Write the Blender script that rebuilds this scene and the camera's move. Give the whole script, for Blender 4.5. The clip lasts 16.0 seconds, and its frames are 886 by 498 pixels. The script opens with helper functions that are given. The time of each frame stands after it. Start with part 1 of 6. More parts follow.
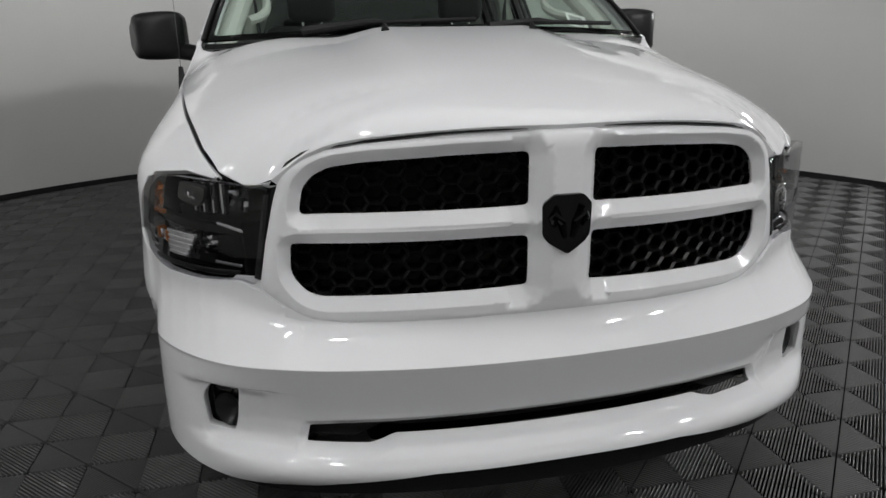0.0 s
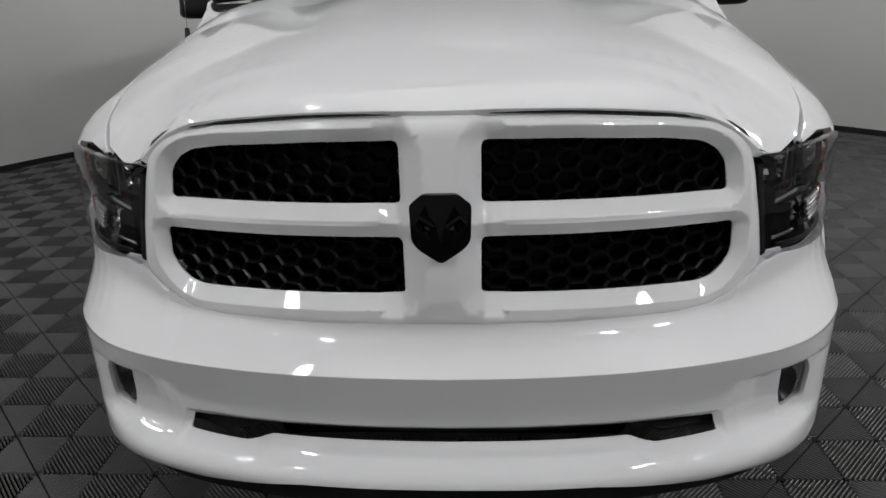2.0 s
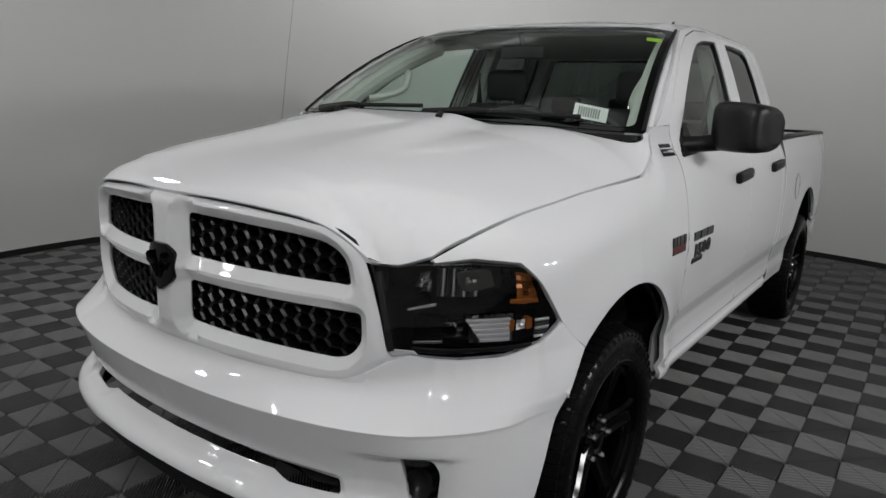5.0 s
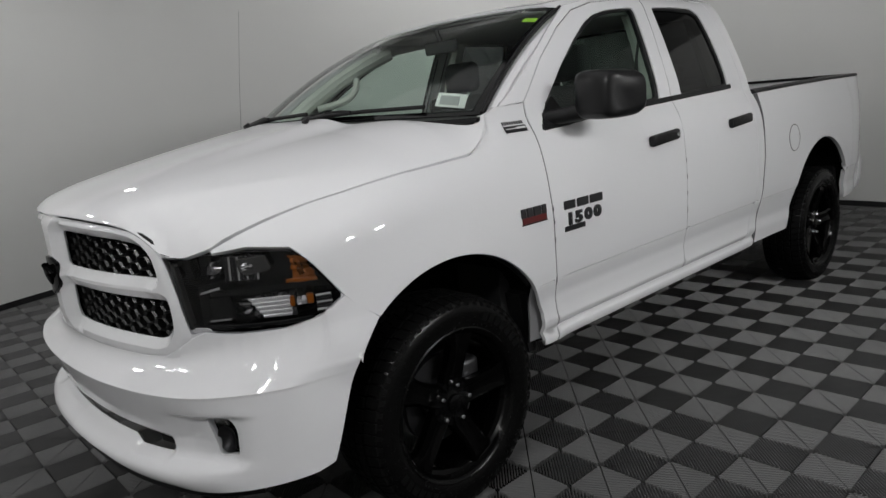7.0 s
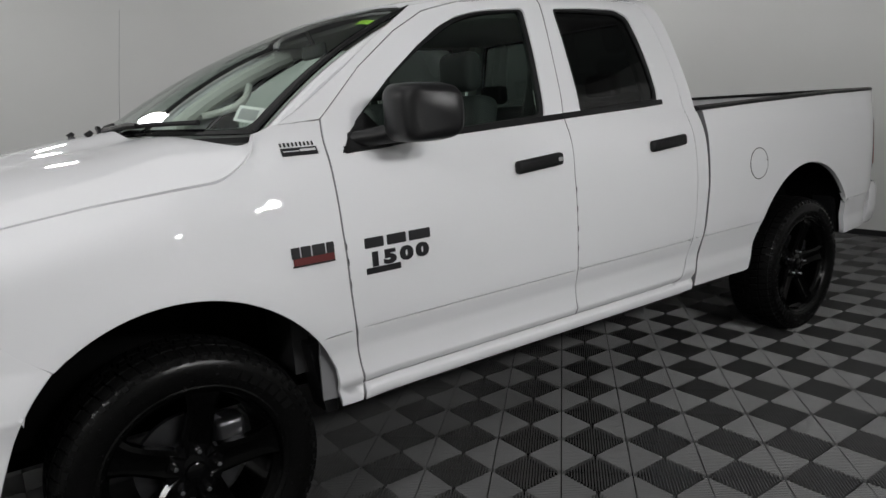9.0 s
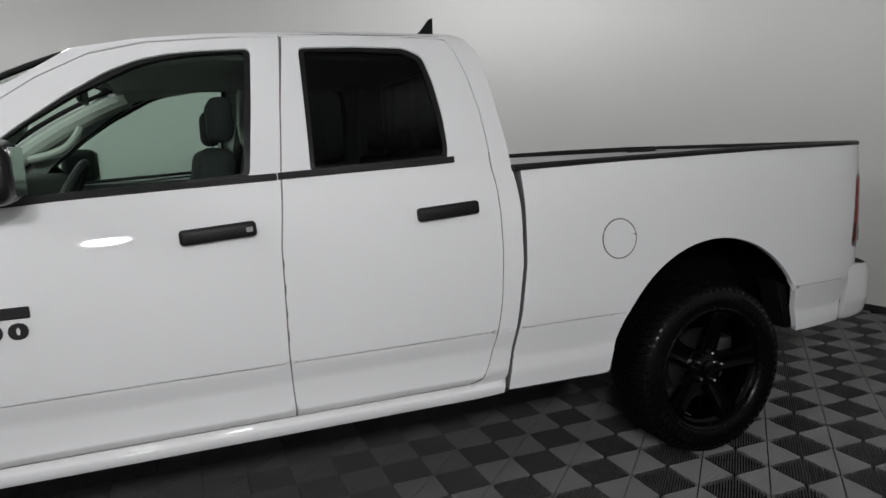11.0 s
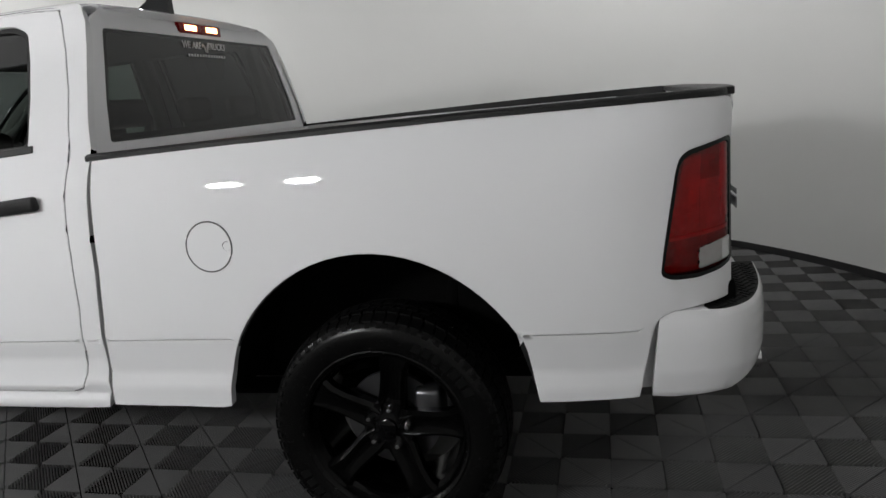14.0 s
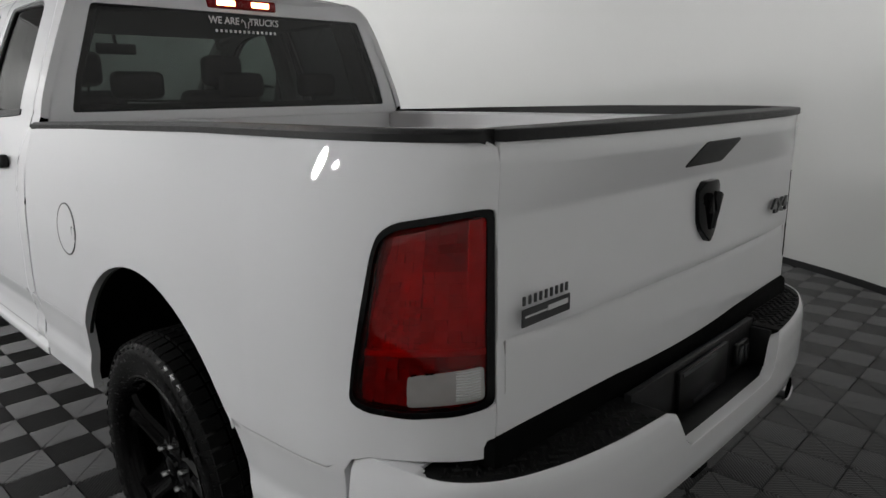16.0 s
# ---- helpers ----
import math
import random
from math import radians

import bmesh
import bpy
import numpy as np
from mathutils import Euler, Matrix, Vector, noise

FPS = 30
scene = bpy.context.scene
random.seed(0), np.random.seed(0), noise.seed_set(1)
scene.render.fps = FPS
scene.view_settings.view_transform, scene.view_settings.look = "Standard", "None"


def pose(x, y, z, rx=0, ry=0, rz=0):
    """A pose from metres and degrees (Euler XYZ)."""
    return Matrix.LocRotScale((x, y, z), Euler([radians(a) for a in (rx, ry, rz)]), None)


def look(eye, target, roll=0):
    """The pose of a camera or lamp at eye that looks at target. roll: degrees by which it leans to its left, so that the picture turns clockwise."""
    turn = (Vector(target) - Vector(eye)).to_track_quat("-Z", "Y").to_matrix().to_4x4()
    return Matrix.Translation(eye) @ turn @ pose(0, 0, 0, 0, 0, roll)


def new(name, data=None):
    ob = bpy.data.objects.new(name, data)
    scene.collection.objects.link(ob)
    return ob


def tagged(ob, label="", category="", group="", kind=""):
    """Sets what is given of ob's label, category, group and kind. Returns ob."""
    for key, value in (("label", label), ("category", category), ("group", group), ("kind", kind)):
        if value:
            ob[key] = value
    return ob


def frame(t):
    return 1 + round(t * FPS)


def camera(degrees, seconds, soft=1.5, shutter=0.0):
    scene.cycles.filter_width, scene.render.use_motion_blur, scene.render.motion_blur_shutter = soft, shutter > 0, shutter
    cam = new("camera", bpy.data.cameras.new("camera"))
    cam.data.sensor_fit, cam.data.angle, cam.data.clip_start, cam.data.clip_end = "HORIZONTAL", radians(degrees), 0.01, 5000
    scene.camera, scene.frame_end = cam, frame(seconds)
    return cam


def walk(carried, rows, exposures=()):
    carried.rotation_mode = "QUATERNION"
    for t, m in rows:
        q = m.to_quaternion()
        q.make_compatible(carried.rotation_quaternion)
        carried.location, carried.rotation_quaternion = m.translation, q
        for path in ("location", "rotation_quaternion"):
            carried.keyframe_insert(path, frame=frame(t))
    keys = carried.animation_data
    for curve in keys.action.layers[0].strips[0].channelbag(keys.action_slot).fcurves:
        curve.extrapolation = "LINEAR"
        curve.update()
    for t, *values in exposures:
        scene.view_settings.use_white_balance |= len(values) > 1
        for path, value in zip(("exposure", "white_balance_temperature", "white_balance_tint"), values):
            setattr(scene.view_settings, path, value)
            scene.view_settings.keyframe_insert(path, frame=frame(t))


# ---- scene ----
cam = camera(66.5, 16.0)
PATH = [
    (0, (-2.367, 0.592, 1.399), (-0.497, 0.174, 0.824), -1.0),
    (0.5, (-2.372, 0.453, 1.392), (-0.468, 0.206, 0.83), -1.0),
    (1, (-2.358, 0.29, 1.406), (-0.401, 0.174, 1.008), -0.2),
    (1.5, (-2.267, 0.127, 1.395), (-0.323, 0.073, 0.928), -1.0),
    (2, (-2.21, -0.069, 1.426), (-0.34, 0.032, 0.726), -1.6),
    (2.5, (-2.277, -0.338, 1.42), (-0.394, 0.001, 0.837), -1.8),
    (3, (-2.236, -0.559, 1.42), (-0.367, -0.121, 0.858), -1.8),
    (3.2, (-2.175, -0.648, 1.445), (-0.319, -0.126, 0.913), -2.3),
    (5.3, (-2.018, -1.913, 1.497), (-0.502, -0.677, 1.078), -0.0),
    (5.5, (-1.989, -2.035, 1.497), (-0.54, -0.73, 1.054), -4.4),
    (6, (-1.87, -2.334, 1.489), (-0.516, -0.933, 1.037), -4.1),
    (6.5, (-1.685, -2.512, 1.482), (-0.338, -1.104, 1.032), -3.5),
    (6.8, (-1.557, -2.679, 1.509), (-0.268, -1.215, 1.065), -4.0),
    (7, (-1.534, -2.681, 1.487), (-0.232, -1.224, 1.064), -5.3),
    (7.5, (-1.385, -2.891, 1.481), (-0.163, -1.361, 1.073), -5.7),
    (8, (-1.162, -3.001, 1.476), (0.034, -1.449, 1.073), -5.6),
    (8.2, (-1.032, -3.001, 1.464), (0.159, -1.444, 1.064), -5.2),
    (10.3, (0.666, -3.241, 1.467), (1.502, -1.465, 1.085), -3.6),
    (10.5, (0.846, -3.348, 1.462), (1.629, -1.539, 1.128), -3.7),
    (10.6, (0.961, -3.38, 1.468), (1.709, -1.555, 1.133), -3.2),
    (11, (1.362, -3.353, 1.473), (2.066, -1.504, 1.178), -2.6),
    (11.5, (1.863, -3.471, 1.449), (2.471, -1.582, 1.199), -3.9),
    (12, (2.377, -3.41, 1.425), (2.838, -1.491, 1.101), -3.0),
    (12.5, (2.917, -3.357, 1.407), (3.234, -1.422, 1.013), -2.9),
    (13, (3.427, -3.285, 1.431), (3.477, -1.332, 1.005), -3.6),
    (13.5, (3.891, -3.069, 1.452), (3.675, -1.129, 1.017), -5.0),
    (14, (4.325, -2.919, 1.463), (3.848, -1.025, 1.03), -5.7),
    (14.5, (4.682, -2.613, 1.429), (3.962, -0.801, 0.984), -3.1),
    (15, (5.025, -2.364, 1.437), (4.111, -0.64, 0.997), -2.9),
    (15.5, (5.29, -2.059, 1.455), (4.126, -0.495, 1.012), -2.0),
    (16, (5.434, -1.684, 1.479), (4.073, -0.289, 1.028), -0.8),
]
walk(cam, [(t, look(eye, target, roll)) for t, eye, target, roll in PATH], [(0.0, -0.05), (2.5, -0.17), (5.5, -0.30), (8.0, -0.28), (10.5, -0.05), (12.0, -0.1), (13.3, 0.2), (14.7, 0.36), (16.0, 0.36)])

# ---- world and light ----
world = bpy.data.worlds.new("world")
scene.world = world
world.use_nodes = True
world.node_tree.nodes["Background"].inputs[0].default_value = (0.02, 0.02, 0.02, 1)
world.node_tree.nodes["Background"].inputs[1].default_value = 1.0
scene.view_settings.exposure = 0.0
ROOM_X, ROOM_Y, ROOM_R, WALL_H, CEIL_H = 1.46, -0.2, 5.1, 3.29, 4.3


# ---- materials ----
def material(name, color, rough=0.5, metal=0.0, var=0.0, scale=8.0, bump=0.0, bump_scale=200.0, coat=0.0, spec=0.5, mottle=0.0, island=0.0):
    m = bpy.data.materials.new(name)
    m.use_nodes = True
    nt = m.node_tree
    b = nt.nodes["Principled BSDF"]
    b.inputs["Base Color"].default_value = (*color, 1)
    b.inputs["Roughness"].default_value = rough
    b.inputs["Metallic"].default_value = metal
    b.inputs["Specular IOR Level"].default_value = spec
    b.inputs["Coat Weight"].default_value = coat
    b.inputs["Coat Roughness"].default_value = 0.02
    tc = nt.nodes.new("ShaderNodeTexCoord")
    if var > 0:
        n = nt.nodes.new("ShaderNodeTexNoise")
        n.inputs["Scale"].default_value = scale
        n.inputs["Detail"].default_value = 6
        nt.links.new(tc.outputs["Object"], n.inputs["Vector"])
        r = nt.nodes.new("ShaderNodeMapRange")
        r.inputs["To Min"].default_value = 1 - var
        r.inputs["To Max"].default_value = 1 + var
        nt.links.new(n.outputs["Fac"], r.inputs["Value"])
        mul = nt.nodes.new("ShaderNodeMix")
        mul.data_type, mul.blend_type = "RGBA", "MULTIPLY"
        mul.inputs["Factor"].default_value = 1
        mul.inputs[6].default_value = (*color, 1)
        nt.links.new(r.outputs["Result"], mul.inputs[7])
        nt.links.new(mul.outputs[2], b.inputs["Base Color"])
        rr = nt.nodes.new("ShaderNodeMapRange")
        rr.inputs["To Min"].default_value = max(0.0, rough - 0.5 * var)
        rr.inputs["To Max"].default_value = min(1.0, rough + 0.5 * var)
        n2 = nt.nodes.new("ShaderNodeTexNoise")
        n2.inputs["Scale"].default_value = scale * 5
        nt.links.new(tc.outputs["Object"], n2.inputs["Vector"])
        nt.links.new(n2.outputs["Fac"], rr.inputs["Value"])
        nt.links.new(rr.outputs["Result"], b.inputs["Roughness"])
    if bump > 0:
        n = nt.nodes.new("ShaderNodeTexNoise")
        n.inputs["Scale"].default_value = bump_scale
        n.inputs["Detail"].default_value = 3
        nt.links.new(tc.outputs["Object"], n.inputs["Vector"])
        bp = nt.nodes.new("ShaderNodeBump")
        bp.inputs["Strength"].default_value = bump
        bp.inputs["Distance"].default_value = 0.002
        nt.links.new(n.outputs["Fac"], bp.inputs["Height"])
        nt.links.new(bp.outputs["Normal"], b.inputs["Normal"])
    return m


def glass_material(name, tint, ior=1.45):
    m = bpy.data.materials.new(name)
    m.use_nodes = True
    nt = m.node_tree
    nt.nodes.remove(nt.nodes["Principled BSDF"])
    tr = nt.nodes.new("ShaderNodeBsdfTransparent")
    tr.inputs[0].default_value = (*tint, 1)
    gl = nt.nodes.new("ShaderNodeBsdfGlossy")
    gl.inputs["Roughness"].default_value = 0.01
    lw = nt.nodes.new("ShaderNodeLayerWeight")
    pw = nt.nodes.new("ShaderNodeMath")
    pw.operation = "POWER"
    pw.inputs[1].default_value = 4.5
    nt.links.new(lw.outputs["Facing"], pw.inputs[0])
    ma = nt.nodes.new("ShaderNodeMath")
    ma.operation = "MULTIPLY_ADD"
    ma.inputs[1].default_value = 0.85
    ma.inputs[2].default_value = ((ior - 1) / (ior + 1)) ** 2
    nt.links.new(pw.outputs[0], ma.inputs[0])
    mx = nt.nodes.new("ShaderNodeMixShader")
    nt.links.new(ma.outputs[0], mx.inputs[0])
    nt.links.new(tr.outputs[0], mx.inputs[1])
    nt.links.new(gl.outputs[0], mx.inputs[2])
    nt.links.new(mx.outputs[0], nt.nodes["Material Output"].inputs[0])
    return m


def emitter(name, color, strength):
    m = bpy.data.materials.new(name)
    m.use_nodes = True
    b = m.node_tree.nodes["Principled BSDF"]
    b.inputs["Base Color"].default_value = (*color, 1)
    b.inputs["Emission Color"].default_value = (*color, 1)
    b.inputs["Emission Strength"].default_value = strength
    return m


PAINT = material("white_paint", (0.76, 0.76, 0.775), 0.6, coat=1.0, spec=0.0)
# flat grey standing in for the shade between body panels
GAP_SHADE = material("gap_shade", (0.16, 0.16, 0.165), 0.7)
SEAM = material("seam_black", (0.005, 0.005, 0.005), 0.8)
BLACK_TRIM = material("black_plastic", (0.008, 0.008, 0.0085), 0.42, spec=0.28, var=0.12, bump=0.25, bump_scale=900)
MIRROR_BLACK = material("mirror_black_plastic", (0.008, 0.008, 0.0085), 0.34, spec=0.3, var=0.06, bump=0.12, bump_scale=900)
BLACK_GLOSS = material("gloss_black", (0.002, 0.002, 0.0022), 0.08, spec=0.22)
BLACK_SATIN = material("satin_black", (0.004, 0.004, 0.0045), 0.30, spec=0.3)
RUBBER = material("tyre_rubber", (0.0035, 0.0035, 0.0035), 0.6, spec=0.1, var=0.2, scale=20, bump=0.3, bump_scale=400)
RUBBER_SHINE = material("tyre_sidewall", (0.003, 0.003, 0.003), 0.25, spec=0.16, var=0.15, scale=15, bump=0.15, bump_scale=300)
DARK = material("underbody_black", (0.003, 0.003, 0.003), 0.9, spec=0.05, var=0.3, scale=6)
CHROME = material("chrome", (0.75, 0.75, 0.76), 0.12, metal=1.0)
STEEL = material("brake_steel", (0.10, 0.10, 0.105), 0.35, metal=0.9, var=0.15, scale=30)
NUT = material("nut_chrome", (0.55, 0.55, 0.56), 0.2, metal=1.0)
AMBER = material("amber_lens", (0.30, 0.085, 0.004), 0.35, metal=0.4, var=0.5, scale=30)
BOWL = material("dark_bowl", (0.035, 0.035, 0.037), 0.32, metal=0.7)
SMOKE = material("smoked_grey_plastic", (0.035, 0.035, 0.033), 0.35)
STRIP = material("dark_moulding", (0.02, 0.02, 0.02), 0.22, spec=0.5)
CLEARRIB = material("ribbed_reflector", (0.88, 0.88, 0.89), 0.25, metal=0.65)
RED_LENS = material("red_lens", (0.17, 0.001, 0.002), 0.14, spec=0.3, var=0.75, scale=17)
RED_DARK = material("dim_reflector", (0.34, 0.33, 0.33), 0.4, metal=0.2, var=0.6, scale=22)
RED_GLASS = glass_material("red_lens_glass", (0.66, 0.007, 0.012))
RED_CELL = material("pale_reflector", (0.66, 0.64, 0.64), 0.45, metal=0.3, var=0.35, scale=24)
CLEAR_LENS = material("reverse_lens", (0.30, 0.28, 0.275), 0.2, coat=0.8, var=0.1, scale=40)
GLASS = glass_material("cabin_glass", (0.74, 0.86, 0.79), 1.38)
GLASS_CLEAR = glass_material("windshield_glass", (0.88, 0.95, 0.91), 1.32)
GLASS_DARK = glass_material("privacy_glass", (0.08, 0.088, 0.088))
GLASS_REAR = glass_material("rear_glass", (0.055, 0.066, 0.062))
LAMP_GLASS = glass_material("lamp_glass", (0.80, 0.80, 0.81))
CLOTH_DARK = material("seat_cloth", (0.022, 0.022, 0.024), 0.85, var=0.2, scale=40, bump=0.5, bump_scale=700)
TRIM_GREY = material("interior_grey_trim", (0.60, 0.61, 0.57), 0.6, var=0.05, scale=20, bump=0.2, bump_scale=800)
TRIM_DARK = material("interior_dark_trim", (0.025, 0.025, 0.026), 0.55, var=0.1, bump=0.3, bump_scale=800)
HEADLINER = material("headliner", (0.62, 0.62, 0.60), 0.9, var=0.05)
WALL = material("wall_grey", (0.68, 0.68, 0.665), 0.62, var=0.05, scale=0.9, bump=0.008, bump_scale=25)
BASEBOARD = material("baseboard_black", (0.012, 0.012, 0.013), 0.5, var=0.2)
CEIL = material("ceiling_grey", (0.30, 0.30, 0.30), 0.9, var=0.04)
OUTER = material("outer_wall_grey", (0.40, 0.40, 0.39), 0.8, var=0.04)
TILE = material("tile_grey_plastic", (0.085, 0.085, 0.085), 0.50, var=0.16, scale=5, bump=0.06, bump_scale=500, spec=1.0)
TILE_BASE = material("tile_base_dark", (0.004, 0.004, 0.004), 0.9, spec=0.1)
PAPER = material("paper_white", (0.82, 0.82, 0.80), 0.7, var=0.02)
INK = material("print_grey", (0.25, 0.25, 0.26), 0.7)
GREEN = material("sticker_green", (0.42, 0.75, 0.05), 0.5)
BADGE = material("badge_black", (0.012, 0.012, 0.014), 0.3, coat=0.5)
BADGE_RED = material("badge_red", (0.11, 0.012, 0.012), 0.35)
DECAL_WHITE = material("decal_white", (0.62, 0.62, 0.62), 0.6)
BEDLINER = material("bed_floor_paint", (0.62, 0.62, 0.63), 0.45, var=0.06)
BRAKE_GLOW = emitter("brake_light_glow", (1.0, 0.42, 0.16), 9.0)
FIXTURE = material("fixture_white", (0.6, 0.6, 0.6), 0.5)


# ---- building helpers ----
def finish(name, bm, mat, parent=None, label="", smooth=True, angle=0.6):
    me = bpy.data.meshes.new(name)
    bm.normal_update()
    if smooth:
        for f in bm.faces:
            f.smooth = True
        for e in bm.edges:
            if len(e.link_faces) == 2 and e.calc_face_angle(0) > angle:
                e.smooth = False
    bm.to_mesh(me)
    bm.free()
    me.materials.append(mat)
    ob = new(name, me)
    if parent is not None:
        ob.parent = parent
    if label:
        tagged(ob, label)
    return ob


def part(name, bm, mat, parent, label="", smooth=True, angle=0.6):
    return finish(name, bm, mat, parent, label, smooth, angle)


def thing(name, label, category, m=None, group=""):
    ob = new(name)
    if m is not None:
        ob.matrix_basis = m
    return tagged(ob, label, category, group)


def add_box(bm, x0, x1, y0, y1, z0, z1, bevel=0.0, segs=2, m=None):
    r = bmesh.ops.create_cube(bm, size=1.0)
    vs = r["verts"]
    for v in vs:
        v.co = Vector((x0 + (v.co.x + 0.5) * (x1 - x0), y0 + (v.co.y + 0.5) * (y1 - y0), z0 + (v.co.z + 0.5) * (z1 - z0)))
        if m is not None:
            v.co = m @ v.co
    if bevel > 0:
        es = list({e for v in vs for e in v.link_edges})
        bmesh.ops.bevel(bm, geom=es, offset=bevel, segments=segs, affect="EDGES", profile=0.5)
    return bm


def box(x0, x1, y0, y1, z0, z1, bevel=0.0, segs=2, m=None):
    return add_box(bmesh.new(), x0, x1, y0, y1, z0, z1, bevel, segs, m)


def add_tube(bm, pts, r, n=8, closed=False, ry=None):
    """A tube of radius r (or a list of radii) along the points."""
    rings = []
    k = len(pts)
    for i, p in enumerate(pts):
        p = Vector(p)
        a = Vector(pts[(i - 1) % k] if closed or i > 0 else pts[i])
        b = Vector(pts[(i + 1) % k] if closed or i < k - 1 else pts[i])
        d = (b - a).normalized()
        ref = Vector((0, 0, 1)) if abs(d.z) < 0.9 else Vector((1, 0, 0))
        u = d.cross(ref).normalized()
        w = u.cross(d)
        rr = r[i] if isinstance(r, (list, tuple)) else r
        r2 = rr if ry is None else ry
        rings.append([bm.verts.new(p + u * (math.cos(2 * math.pi * j / n) * rr) + w * (math.sin(2 * math.pi * j / n) * r2)) for j in range(n)])
    for i in range(k if closed else k - 1):
        a, b = rings[i], rings[(i + 1) % k]
        for j in range(n):
            bm.faces.new((a[j], a[(j + 1) % n], b[(j + 1) % n], b[j]))
    if not closed:
        bm.faces.new(rings[0][::-1])
        bm.faces.new(rings[-1])
    return bm


def add_lathe(bm, prof, n=64, axis="y", cx=0.0, cz=0.0, closed=False):
    """Profile of (radius, offset) turned round the y axis through (cx, cz)."""
    rings = []
    for r, o in prof:
        ring = []
        for j in range(n):
            a = 2 * math.pi * j / n
            ring.append(bm.verts.new((cx + math.cos(a) * r, o, cz + math.sin(a) * r)))
        rings.append(ring)
    for i in range(len(rings) if closed else len(rings) - 1):
        a, b = rings[i], rings[(i + 1) % len(rings)]
        for j in range(n):
            bm.faces.new((a[j], b[j], b[(j + 1) % n], a[(j + 1) % n]))
    return bm


def inside(poly, px, py):
    """Even-odd test of numpy points against a polygon."""
    c = np.zeros(len(px), bool)
    n = len(poly)
    for i in range(n):
        x0, y0 = poly[i]
        x1, y1 = poly[(i + 1) % n]
        if y0 == y1:
            continue
        hit = ((y0 > py) != (y1 > py)) & (px < (x1 - x0) * (py - y0) / (y1 - y0) + x0)
        c ^= hit
    return c


def edge_distance(poly, px, py):
    d = np.full(len(px), 9.0)
    n = len(poly)
    for i in range(n):
        x0, y0 = poly[i]
        x1, y1 = poly[(i + 1) % n]
        dx, dy = x1 - x0, y1 - y0
        l2 = dx * dx + dy * dy + 1e-12
        k = np.clip(((px - x0) * dx + (py - y0) * dy) / l2, 0, 1)
        d = np.minimum(d, np.hypot(px - x0 - k * dx, py - y0 - k * dy))
    return d


def resample(poly, step):
    out = []
    n = len(poly)
    for i in range(n):
        a, b = poly[i], poly[(i + 1) % n]
        k = max(1, int(math.ceil(math.hypot(b[0] - a[0], b[1] - a[1]) / step)))
        for j in range(k):
            out.append((a[0] + (b[0] - a[0]) * j / k, a[1] + (b[1] - a[1]) * j / k))
    return out


def rounded(poly, r, n=4):
    """The polygon with its corners rounded by about r."""
    out = []
    k = len(poly)
    for i in range(k):
        p, a, b = Vector(poly[i]), Vector(poly[i - 1]), Vector(poly[(i + 1) % k])
        la, lb = (a - p).length, (b - p).length
        q = min(r, la * 0.45, lb * 0.45)
        s, e = p + (a - p) * (q / la), p + (b - p) * (q / lb)
        for j in range(n + 1):
            t = j / n
            out.append(tuple(s * (1 - t) ** 2 + p * (2 * t * (1 - t)) + e * t * t))
    return out


def smooth_line(pts, n=6):
    """Catmull-Rom through the points, open."""
    out = []
    P = [Vector(p) for p in pts]
    for i in range(len(P) - 1):
        p0, p1, p2, p3 = P[max(i - 1, 0)], P[i], P[i + 1], P[min(i + 2, len(P) - 1)]
        for j in range(n):
            t = j / n
            out.append(tuple(0.5 * ((2 * p1) + (p2 - p0) * t + (2 * p0 - 5 * p1 + 4 * p2 - p3) * t * t + (3 * p1 - p0 - 3 * p2 + p3) * t ** 3)))
    out.append(tuple(P[-1]))
    return out


